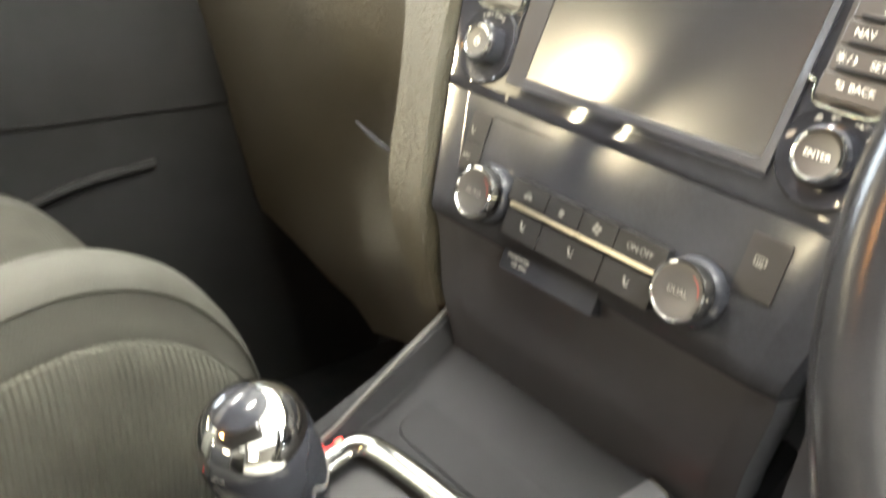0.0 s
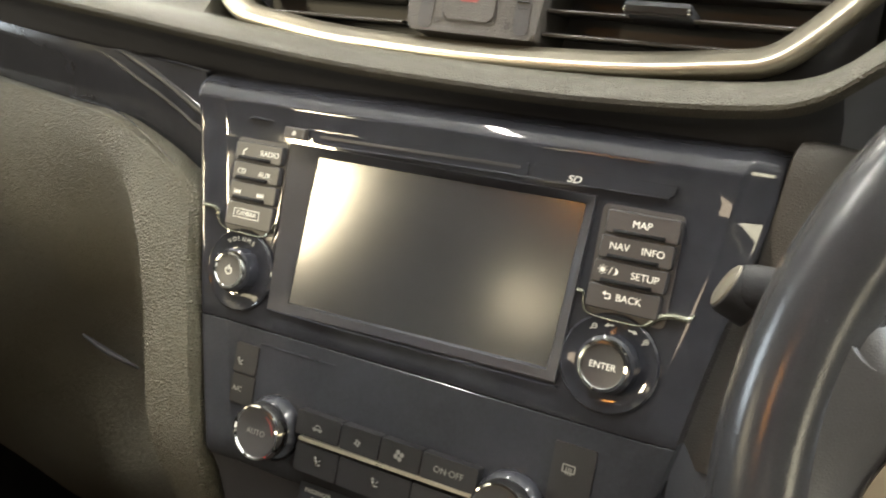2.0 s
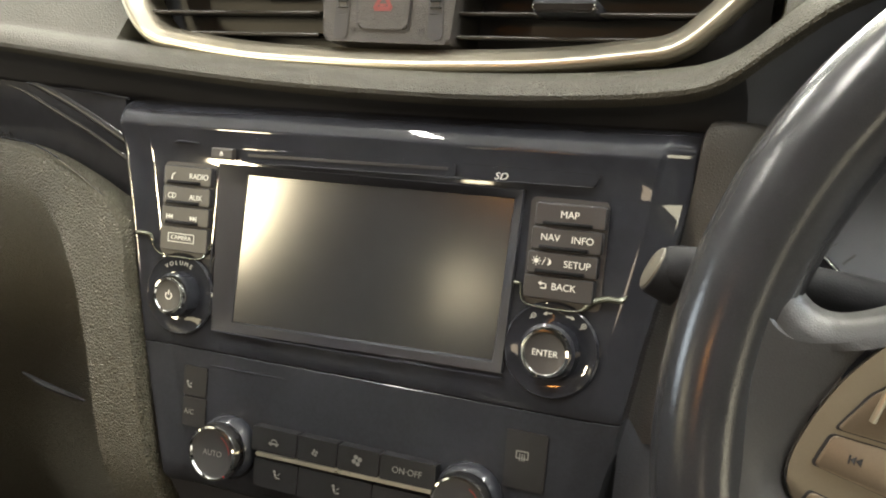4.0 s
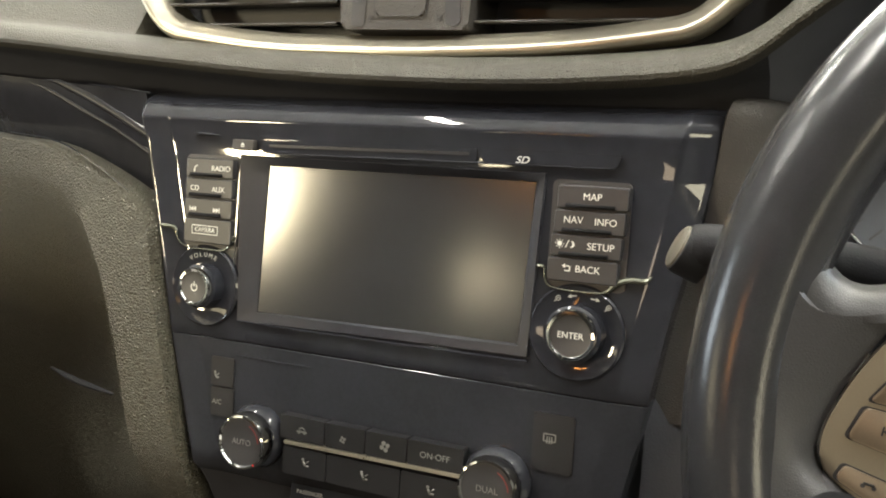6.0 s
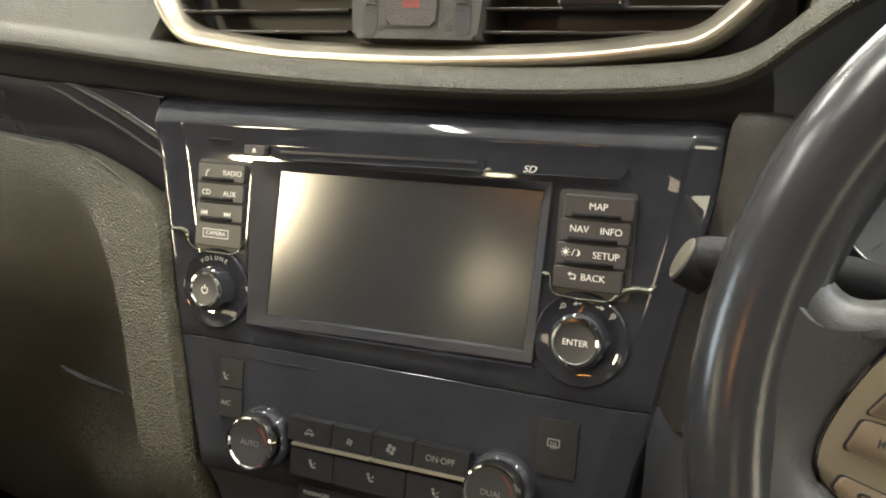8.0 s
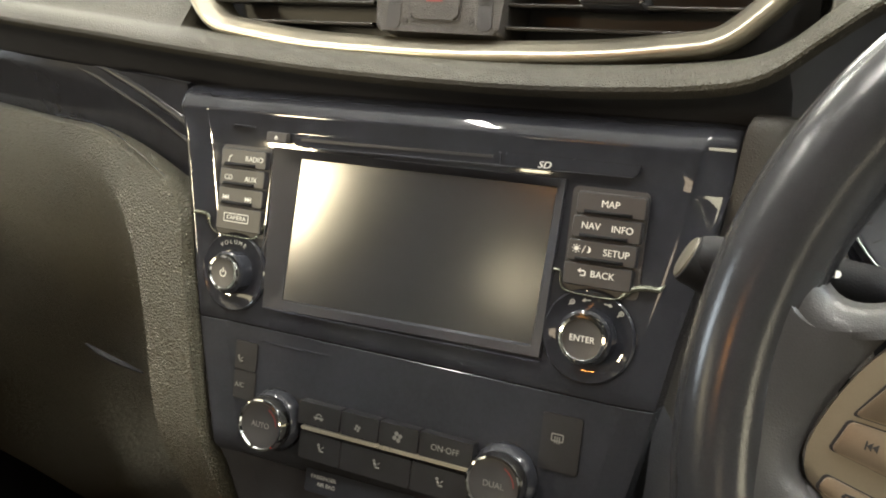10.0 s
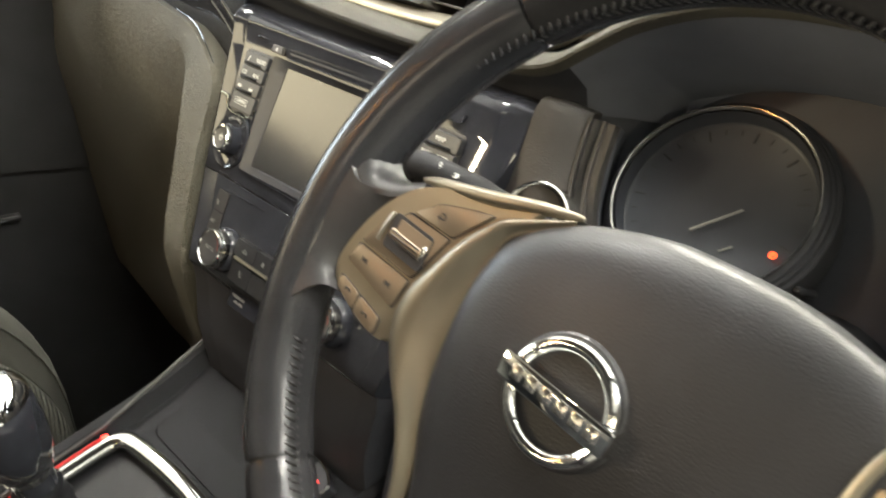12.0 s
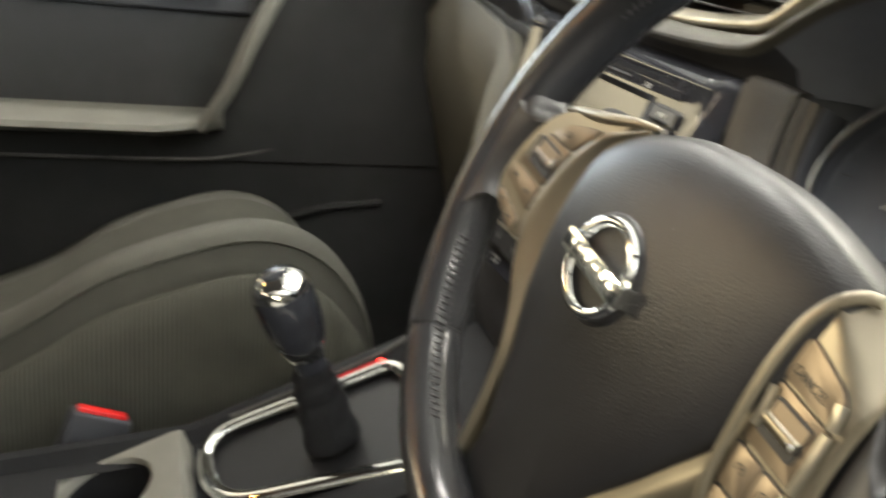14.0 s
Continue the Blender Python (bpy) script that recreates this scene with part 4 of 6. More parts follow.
def vents():
    t = thing("air_vents", "twin dashboard air vents in a satin silver frame", "air vent")
    line = [Vector((p.x, 0.012, p.y)) for p in smooth_line([Vector(q) for q in rounded(VENT, [0.008, 0.012, 0.02, 0.03, 0.03, 0.03, 0.014, 0.02, 0.006, 0.006, 0.03, 0.006], 4)], 2, True)]
    # frame: a flat inner slope and a rounded front bead
    c = Vector((0.0, 0, 0.142))
    bm = bmesh.new()
    rows = []
    n = len(line)
    for i, p in enumerate(line):
        d = (line[(i + 1) % n] - line[i - 1]).normalized()
        inn = Vector((-d.z, 0, d.x))
        if inn.dot(c - p) < 0:
            inn = -inn
        prof = [(-0.0042, 0.012), (-0.0042, 0.001), (-0.0030, -0.0022), (-0.0008, -0.0034), (0.0012, -0.0026), (0.0026, -0.0006), (0.0055, 0.0020), (0.0088, 0.0062), (0.0092, 0.022)]
        rows.append([p + inn * a + Vector((0, b, 0)) for a, b in prof])
    part("frame", ribbon(rows, 0, True, bm), M_SATIN, t, "satin silver frame", sharp=60)
    # slats
    def span(z):
        return float(np.interp(z, (0.112, 0.125, 0.137, 0.149, 0.161, 0.172), (-0.140, -0.166, -0.172, -0.176, -0.180, -0.180))), float(np.interp(z, (0.112, 0.125, 0.137, 0.149, 0.161, 0.172), (0.135, 0.152, 0.163, 0.172, 0.181, 0.181)))
    for z in (0.1235, 0.1355, 0.1475, 0.1595, 0.1695):
        a, b = span(z)
        for x0, x1 in ((a, -0.049), (0.034, b)):
            bm = bmesh.new()
            prof = [(0.0185, 0.0), (0.0178, 0.0008), (0.0185, 0.0016), (0.024, 0.0024), (0.050, 0.0062), (0.050, 0.0048), (0.024, 0.0006)]
            rows = [[(x, y, z + dz) for y, dz in prof] + [(x, prof[0][0], z)] for x in np.linspace(x0, x1, 6)]
            part("slat", ribbon(rows, 0, False, bm), M_TRIM, t)
    for x0, x1, z in ((0.077, 0.1085, 0.1385), (-0.119, -0.090, 0.1500)):
        h = part("slider", prism(rrect((x0 + x1) / 2, z, x1 - x0, 0.0062, 0.0012), 0.0085, 0.03, 0.0014, 3), M_LOWER, t)
        part("slider_trim", prism(rrect((x0 + x1) / 2, z - 0.0008, x1 - x0 + 0.0004, 0.0030, 0.0012), 0.0070, 0.012, 0.0009, 2), M_CHROME, h, "chrome slider tab")
    # hazard block
    blockt = part("switch_block", prism(rounded([(-0.0415, 0.1200), (0.0330, 0.1190), (0.0375, 0.1765), (-0.0460, 0.1765)], 0.003), 0.0115, 0.05, 0.0018, 3), M_TRIM, t, "grey grained centre block")
    bt = part("hazard_switch", prism(rounded([(-0.0205, 0.1265), (0.0090, 0.1260), (0.0100, 0.160), (-0.0220, 0.160)], 0.003), 0.0103, 0.02, 0.0012, 3), M_TRIM, t)
    part("switch_gap", prism(rounded([(-0.0215, 0.1255), (0.0100, 0.1250), (0.0110, 0.161), (-0.0230, 0.161)], 0.003), 0.0112, 0.02), M_INK, bt)
    s = [(-1.0, -0.75), (1.0, -0.75), (0, 1.0)]
    mark("hazard_triangle", [bar(*s[i], *s[(i + 1) % 3], 0.42) for i in range(3)] + [bar(-0.4, -0.35, 0.4, -0.35, 0.3)], -0.0060, 0.1405, 0.0101, 0.0050, M_HAZ, bt)
    for cx, tl in ((-0.0305, -2), (0.0240, 3)):
        part("wheel_slot", prism(rrect(cx, 0.141, 0.0085, 0.040, 0.003, 4, tl), 0.0112, 0.02), M_INK, blockt)
        bm = lathe([(0, -0.0032), (0.0195, -0.0032), (0.0205, -0.002), (0.0205, 0.002), (0.0195, 0.0032), (0, 0.0032)], n=40)
        for a in range(0, 360, 9):
            ca, sa = math.cos(radians(a)), math.sin(radians(a))
            prism([(0.0202 * ca + 0.0005 * sa, 0.0202 * sa - 0.0005 * ca), (0.0213 * ca, 0.0213 * sa), (0.0202 * ca - 0.0005 * sa, 0.0202 * sa + 0.0005 * ca)], -0.003, 0.003, bm=bm)
        part("thumbwheel", bm, M_BUTTON, t, "ribbed thumbwheel", pose(cx, 0.0312, 0.141, 0, 0, 90))
        mark("vent_sign", [dot(0, 0, 0.5, 4), bar(-0.8, -0.8, 0.8, -0.8, 0.2), bar(-0.8, 0.8, 0.8, 0.8, 0.2), bar(-0.8, -0.8, -0.8, 0.8, 0.2), bar(0.8, -0.8, 0.8, 0.8, 0.2)], cx + (0.0070 if cx < 0 else -0.0070), 0.1255, 0.0113, 0.0017, M_INK, blockt)
    return t


vents()

# ---- steering wheel ----
WHEEL = FD @ pose(0.353, -0.153, -0.0215, 0, 0, 3) @ pose(0, 0, 0, 0, 8.5, 0)
RIM_R, RIM_T, RIM_Y = 0.1578, 0.0152, 0.0197


def ring_point(a, r=RIM_R, y=RIM_Y):
    r += 0.008 * math.exp(-((a % 360 - 84) / 32) ** 2)
    u, v = r * math.cos(radians(a)), r * math.sin(radians(a))
    return Vector((u - 0.003, y + 0.1258 * v + 0.0013 * u, v + 0.0055))


def rim_section(a):
    """Half-width of the rim round its circle: thicker where the thumbs rest."""
    bump = sum(math.exp(-((a - c + 180) % 360 - 180) ** 2 / 500.0) for c in (156, 24))
    return RIM_T + 0.0016 * bump


def steering_wheel():
    t = thing("steering_wheel", "black leather steering wheel with silver spokes, turned slightly clockwise", "steering wheel", WHEEL)
    # rim: four leather covers that meet in narrow seams
    cuts = [45.7, 136.3, 228.2, 313.0]
    for i, a0 in enumerate(cuts):
        a1 = cuts[(i + 1) % 4] + (360 if i == 3 else 0)
        n = 40
        pts = [ring_point(a0 + 0.35 + (a1 - a0 - 0.7) * j / n) for j in range(n + 1)]
        rad = [rim_section(a0 + (a1 - a0) * j / n) - (0.0007 if j in (0, n) else 0.0) for j in range(n + 1)]
        part("rim", tube(pts, rad, 24, flat=1.1), M_LEATHER, t, "black stitched leather cover")
        part("rim_seam", tube([ring_point(a0 - 0.4), ring_point(a0 + 0.4)], RIM_T - 0.0012, 20), M_INK, t)
    # cross-stitches along the inner side of the rim
    stitch = None
    for a in np.arange(0, 360, 1.55):
        if 148 < a < 207 or -26 < (a + 180) % 360 - 180 < 31 or 250 < a < 290:
            continue
        for sgn in (-1, 1):
            p = ring_point(a, RIM_R - RIM_T * 0.90)
            m = Matrix.Translation(p + Vector((0, -0.0052 + 0.0018 * sgn, 0))) @ Matrix.Rotation(radians(-a), 4, "Y") @ Matrix.Rotation(radians(-34 * sgn), 4, "X") @ Matrix.Rotation(radians(18), 4, "Z")
            if stitch is None:
                stitch = part("stitch", tube([(0, -0.0028, 0), (-0.0008, 0, 0), (0, 0.0028, 0)], [0.0005, 0.0009, 0.0005], 5), M_THREAD, t, m=m)
            else:
                share(stitch, "stitch", m, t)
    # hub pad
    def dome(x, z):
        d = 0.34 * (x * x * 0.55 + z * z * 0.62) / 0.1
        return -0.004 + d / (1 + d / 0.022)
    outline = [(-0.037, 0.0525), (-0.012, 0.0625), (0.0075, 0.0665), (0.045, 0.0690), (0.080, 0.0640), (0.0985, 0.0560), (0.0985, 0.036), (0.0930, 0.005), (0.0885, -0.012), (0.0820, -0.0245), (0.0740, -0.0385), (0.0660, -0.0530), (0.0480, -0.0840), (0.0330, -0.1120), (0.0270, -0.1300), (0.0250, -0.1520), (-0.0355, -0.1530), (-0.0370, -0.1350), (-0.0400, -0.1150), (-0.0440, -0.0950), (-0.0485, -0.0740), (-0.0580, -0.0520), (-0.0640, -0.026), (-0.0665, 0.004), (-0.0635, 0.026), (-0.0550, 0.0395)]
    line = [Vector((p.x, 0, p.y)) for p in smooth_line([Vector(q) for q in outline], 4, True)]
    c = Vector((0.012, 0, -0.012))
    bm = bmesh.new()
    rings = []
    for f, drop in ((1.0, 0.024), (1.0, 0.0125), (0.985, 0.0078), (0.955, 0.0046), (0.91, 0.0025), (0.84, 0.0011), (0.75, 0.0004), (0.6, 0), (0.4, 0), (0.2, 0)):
        ring = []
        for p in line:
            q = c + (p - c) * f
            ring.append(bm.verts.new((q.x, dome(q.x, q.z) + drop, q.z)))
        rings.append(ring)
    k = len(line)
    for a, b in zip(rings, rings[1:]):
        for i in range(k):
            bm.faces.new((a[i], a[(i + 1) % k], b[(i + 1) % k], b[i]))
    mid = bm.verts.new((c.x, dome(c.x, c.z), c.z))
    for i in range(k):
        bm.faces.new((rings[-1][i], rings[-1][(i + 1) % k], mid))
    part("airbag_cover", bm, M_AIRBAG, t, "dark grained airbag cover")
    # maker's badge: a plain ring and bar
    part("badge_ring", tube([(0.0205 * math.cos(a), -0.0062 + 0.0008 * math.sin(a), 0.0200 * math.sin(a)) for a in np.linspace(0, 2 * math.pi, 48, endpoint=False)], 0.0027, 10, True, 0.8), M_CHROME, t, "chrome badge ring")
    part("badge_bar", prism(rrect(-0.0005, 0.0, 0.0500, 0.0100, 0.0008), -0.0102, 0.003, 0.0026, 4), M_CHROME, t, "plain bright badge bar", flat=False)
    for i in range(6):
        x = -0.0175 + 0.0070 * i
        part("badge_mark", prism(rrect(x, 0.0, 0.0046, 0.0056, 0.0006, 2), -0.0106, -0.0098, 0.0004, 2), M_RING, t, flat=False)
    part("badge_well", lathe([(0.0, -0.0042), (0.0235, -0.0040), (0.0245, -0.0030), (0.0248, 0.0)], n=40), M_AIRBAG, t)
    # silver bezels round the pad: left spoke sweeping down, right spoke
    def bezel(name, pts, radius, flat=0.6):
        return part(name, tube(smooth_line(pts, 8), radius, 12, flat=flat), M_PAINT, t, "satin silver bezel")
    # the left bezel: a curved silver skin between the pad's edge and an outer line
    inn = [(-0.037, 0.0520), (-0.0575, 0.0370), (-0.0630, 0.0280), (-0.0655, 0.0160), (-0.0665, 0.0020), (-0.0655, -0.0120), (-0.0640, -0.0240), (-0.0610, -0.0370), (-0.0565, -0.0530), (-0.0480, -0.0740), (-0.0435, -0.0950), (-0.0395, -0.1160), (-0.0365, -0.1520)]
    outl = [(-0.038, 0.0530), (-0.0590, 0.0425), (-0.0680, 0.0370), (-0.0785, 0.0235), (-0.0870, 0.0062), (-0.0935, -0.0120), (-0.0925, -0.0272), (-0.0840, -0.0405), (-0.0690, -0.0560), (-0.0565, -0.0755), (-0.0495, -0.0975), (-0.0460, -0.1180), (-0.0425, -0.1520)]
    rows = []
    for p, q in zip(smooth_line([Vector(v) for v in inn], 7), smooth_line([Vector(v) for v in outl], 7)):
        w = (q - p).length
        row = []
        for u in (-0.12, 0.0, 0.15, 0.3, 0.45, 0.6, 0.75, 0.88, 0.96, 1.0, 1.0):
            g = p.lerp(q, u)
            hump = math.sin(math.pi * max(0, min(1, u)) ** 1.7) ** 0.9
            row.append((g.x, 0.0105 - 0.0052 * hump * min(1, w / 0.016), g.y))
        row[-1] = (q.x, 0.024, q.y)
        rows.append(row)
    part("left_bezel", ribbon(rows), M_PAINT, t, "satin silver bezel")
    top = [(-0.1165, 0.0160, 0.0310), (-0.1050, 0.0135, 0.0345), (-0.0912, 0.0120, 0.0380), (-0.0750, 0.0110, 0.0425), (-0.0620, 0.0112, 0.0470), (-0.0500, 0.0118, 0.0510), (-0.0370, 0.0135, 0.0545)]
    bezel("top_lip", top, [0.0010 + 0.0022 * math.sin(math.pi * min(1, i / 48)) ** 0.6 for i in range(49)], 0.9)
    right = [(0.1010, 0.0150, 0.0588), (0.0970, 0.0120, 0.0575), (0.0930, 0.0092, 0.0530), (0.0900, 0.0078, 0.0470), (0.0880, 0.0068, 0.0380), (0.0876, 0.0062, 0.0250), (0.0885, 0.0060, 0.0120), (0.0900, 0.0065, -0.0030), (0.0925, 0.0075, -0.0220), (0.0950, 0.0100, -0.0340)]
    bezel("right_bezel", right, [0.0023] * 73, 0.8)
    outer = [(0.1195, 0.0185, 0.0440), (0.1216, 0.0150, 0.0330), (0.1226, 0.0130, 0.0190), (0.1246, 0.0120, 0.0030), (0.1280, 0.0120, -0.0140), (0.1325, 0.0125, -0.0320), (0.1360, 0.0130, -0.0430)]
    bezel("outer_bezel", outer, [0.0016] * 49, 0.8)
    # left switch pod
    def pod(outline, y, name, mat=M_PAINT, bevel=0.002, back=0.03):
        return part(name, prism([tuple(p) for p in smooth_line([Vector(q) for q in outline], 4, True)], y, back, bevel, 3), mat, t, flat=False)
    pl = pod([(-0.0520, 0.0480), (-0.0640, 0.0440), (-0.0790, 0.0400), (-0.0930, 0.0366), (-0.1015, 0.0338), (-0.1115, 0.0285), (-0.1210, 0.0190), (-0.1290, 0.0060), (-0.1345, -0.0100), (-0.1355, -0.0215), (-0.1310, -0.0295), (-0.1140, -0.0352), (-0.0970, -0.0372), (-0.0870, -0.0310), (-0.0860, -0.0120), (-0.0800, 0.0060), (-0.0720, 0.0230), (-0.0620, 0.0360)], 0.0100, "left_pod", bevel=0.0015, back=0.0135)
    part("pod_back", prism([(x * 0.99, z * 0.97) for x, z in ((-0.0520, 0.0480), (-0.0790, 0.0390), (-0.1030, 0.0298), (-0.1255, 0.0050), (-0.1345, -0.0215), (-0.1310, -0.0305), (-0.1140, -0.0375), (-0.0850, -0.0320))], 0.0137, 0.034), M_LOWER, t, "dark plastic pod back")
    # the right pod's skin falls away towards its top and outer edges
    def pod_y(x, z):
        return 0.0100 + 0.75 * max(0.0, (x - 0.108) * 0.6 + (z - 0.038) * 0.8) + 0.5 * max(0.0, x - 0.1215 + 0.10 * min(0.0, z - 0.003))
    rows = []
    for z in list(np.linspace(-0.044, 0.042, 24)) + list(np.linspace(0.044, 0.0588, 12)):
        x0 = float(np.interp(z, (-0.044, -0.03, 0.02, 0.042, 0.053, 0.0575, 0.0588), (0.0975, 0.0890, 0.0875, 0.0890, 0.0930, 0.0965, 0.0990)))
        x1 = float(np.interp(z, (-0.044, -0.02, 0.003, 0.019, 0.033, 0.0435, 0.051, 0.0588), (0.1365, 0.1295, 0.1248, 0.1228, 0.1218, 0.1198, 0.1115, 0.1010)))
        row = [(x0, 0.0200, z)] + [(x0 + (x1 - x0) * u, pod_y(x0 + (x1 - x0) * u, z), z) for u in np.linspace(0, 1, 14)]
        rows.append(row + [(x1 + 0.0003, pod_y(x1, z) + 0.0010, z), (x1 - 0.0004, pod_y(x1, z) + 0.0026, z)])
    pr = part("right_pod", ribbon(rows), M_PAINT, t, flat=False)
    part("pod_back", ribbon([[(x - (0.001 if k > 8 else -0.001), y + 0.004 + 0.012 * (k in (0, len(row) - 1)), z) for k, (x, y, z) in enumerate(row)] for row in rows]), M_STALK, t, "dark plastic pod back", flat=False)

    # keys sit in narrow dark gaps
    def key(poly, y, parent, mat=M_SWITCH, name="key", r=0.0016):
        c = sum((Vector(p) for p in poly), Vector((0, 0))) / len(poly)
        wide = [c + (Vector(p) - c) * (1 + 0.0009 / (Vector(p) - c).length) for p in poly]
        k = part(name, prism(rounded(poly, r), y, 0.02, 0.0005, 2), mat, parent, flat=False)
        part("key_gap", prism(rounded([tuple(p) for p in wide], r), 0.0097, 0.019), M_INK, k)
        return k
    # left keys: back, roller, seek pair, two call keys
    k1 = key([(-0.0705, 0.0368), (-0.0800, 0.0343), (-0.0965, 0.0283), (-0.1075, 0.0188), (-0.0838, 0.0197)], 0.0086, pl)
    mark("return_sign", [bar(-0.9, 0.7, 0.5, 0.7, 0.35), bar(0.7, 0.6, 0.7, -0.7, 0.35), bar(0.7, -0.7, -0.9, -0.7, 0.35), [(-1.7, -0.7), (-0.8, 0.0), (-0.8, -1.4)]], -0.0925, 0.0245, 0.0084, 0.0016, M_INK, k1)
    key([(-0.0850, 0.0178), (-0.1092, 0.0170), (-0.1205, 0.0060), (-0.1268, -0.0055), (-0.0938, -0.0053)], 0.0088, pl)
    part("roller_well", prism(rrect(-0.1030, 0.0066, 0.0245, 0.0160, 0.002), 0.0080, 0.0087), M_INK, pl)
    part("well_floor", prism(rrect(-0.1010, 0.0105, 0.0200, 0.0055, 0.0008), 0.0076, 0.0082), M_SWITCH, pl)
    part("roller", tube([(-0.1130, 0.0098, 0.0055), (-0.0935, 0.0098, 0.0055)], 0.0032, 18, up=(0, 0, 1)), M_SWITCH, pl, "ribbed grey roller")
    part("roller_bar", tube([(-0.1165, 0.0082, 0.0135), (-0.1180, 0.0078, 0.0060), (-0.1190, 0.0088, -0.0010)], 0.0010, 8), M_SATIN, pl, "chrome roller edge")
    part("roller_bar", tube([(-0.0925, 0.0082, 0.0100), (-0.0930, 0.0078, 0.0030)], 0.0010, 8), M_CHROME, pl, "chrome roller edge")
    for q in range(5):
        a = radians(-60 + 30 * q)
        part("roller_rib", tube([(-0.1120, 0.0098 - 0.0033 * math.cos(a), 0.0055 + 0.0033 * math.sin(a)), (-0.0945, 0.0098 - 0.0033 * math.cos(a), 0.0055 + 0.0033 * math.sin(a))], 0.0003, 5, up=(0, 0, 1)), M_INK, pl)
    k3 = key([(-0.0943, -0.0073), (-0.1272, -0.0075), (-0.1298, -0.0170), (-0.0962, -0.0215)], 0.0088, pl)
    seek = [[(-0.9, 0.8), (0.1, 0), (-0.9, -0.8)], [(0.1, 0.8), (1.0, 0), (0.1, -0.8)], bar(1.1, -0.8, 1.1, 0.8, 0.3)]
    mark("seek_sign", [[(-x, z) for x, z in p] for p in seek], -0.1200, -0.0125, 0.0086, 0.0016, M_INK, k3)
    mark("seek_sign", seek, -0.1035, -0.0142, 0.0086, 0.0016, M_INK, k3)
    k4 = key([(-0.1150, -0.0265), (-0.1285, -0.0245), (-0.1300, -0.0290), (-0.1150, -0.0345)], 0.0088, pl)
    k5 = key([(-0.0990, -0.0290), (-0.1138, -0.0267), (-0.1138, -0.0348), (-0.0985, -0.0370)], 0.0088, pl)
    for k, x, z in ((k4, -0.1215, -0.0283), (k5, -0.1065, -0.0320)):
        mark("call_sign", [bar(-0.8, 0.3, 0.8, 0.3, 0.4), dot(-0.8, -0.1, 0.35, 8), dot(0.8, -0.1, 0.35, 8)], x, z, 0.0086, 0.0018, M_INK, k)
    # right keys: cancel, rocker, two cruise keys and a lower pair
    k1 = key([(0.0922, 0.0378), (0.1050, 0.0345), (0.1130, 0.0320), (0.1165, 0.0290), (0.1180, 0.0245), (0.1186, 0.0207), (0.0925, 0.0217)], 0.0086, pr, r=0.0022)
    writing("lettering", "CANCEL", 0.1022, 0.0262, 0.0084, 0.0046, M_INK, k1, tilt=-4, squeeze=0.95)
    key([(0.0925, 0.0198), (0.1182, 0.0190), (0.1195, 0.0050), (0.1195, -0.0030), (0.0925, -0.0035)], 0.0090, pr)
    part("rocker_well", prism(rrect(0.1050, 0.0092, 0.0190, 0.0145, 0.002), 0.0082, 0.0089), M_INK, pr)
    part("well_floor", prism(rrect(0.1055, 0.0128, 0.0165, 0.0050, 0.0008), 0.0078, 0.0084), M_SWITCH, pr)
    part("rocker", tube([(0.0960, 0.0098, 0.0078), (0.1130, 0.0098, 0.0078)], 0.0030, 16, up=(0, 0, 1)), M_PAINT, pr, "silver cruise rocker")
    part("rocker_bar", tube(smooth_line([(0.0925, 0.0080, 0.0175), (0.0945, 0.0076, 0.0110), (0.0952, 0.0080, 0.0030)], 5), 0.0016, 8), M_SATIN, pr, "bright rocker edge")
    part("rocker_end", tube([(0.1118, 0.0062, 0.0090), (0.1128, 0.0062, 0.0065)], 0.0011, 8), M_CHROME, pr, "chrome rocker end")
    for pts in ([(0.1158, 0.0082, 0.0290), (0.1176, 0.0078, 0.0250), (0.1183, 0.0080, 0.0208)], [(0.1186, 0.0080, 0.0190), (0.1202, 0.0076, 0.0080), (0.1208, 0.0080, -0.0030)], [(0.1209, 0.0080, -0.0048), (0.1215, 0.0078, -0.0100), (0.1224, 0.0082, -0.0160)]):
        part("key_edge", tube(smooth_line(pts, 5), 0.0019, 10, flat=0.7), M_SATIN, pr, "polished key edge")
    k2 = key([(0.0930, -0.0060), (0.1070, -0.0060), (0.1075, -0.0205), (0.0950, -0.0215)], 0.0088, pr)
    k3 = key([(0.1082, -0.0060), (0.1195, -0.0060), (0.1208, -0.0195), (0.1087, -0.0205)], 0.0088, pr)
    for k, x in ((k2, 0.1005), (k3, 0.1140)):
        ring = [(math.cos(a), math.sin(a)) for a in np.linspace(-0.6, math.pi + 0.6, 10)]
        mark("cruise_sign", [bar(*p, *q, 0.25) for p, q in zip(ring, ring[1:])] + [bar(0, 0, 0.5, 0.6, 0.25)], x, -0.0125, 0.0086, 0.0020, M_INK, k)
    key([(0.0955, -0.0232), (0.1075, -0.0225), (0.1085, -0.0370), (0.0985, -0.0370)], 0.0090, pr)
    key([(0.1088, -0.0223), (0.1215, -0.0212), (0.1245, -0.0360), (0.1098, -0.0370)], 0.0090, pr)
    # leather webs that flow from the rim to the pods
    left = [(-0.1140, 0.0325), (-0.1215, 0.0235), (-0.1295, 0.0070), (-0.1350, -0.0100), (-0.1362, -0.0215), (-0.1330, -0.0290), (-0.1250, -0.0330)]
    rightw = [(0.1195, 0.0400), (0.1215, 0.0350), (0.1225, 0.0310), (0.1234, 0.0190), (0.1256, 0.0030), (0.1300, -0.0190), (0.1370, -0.0440)]
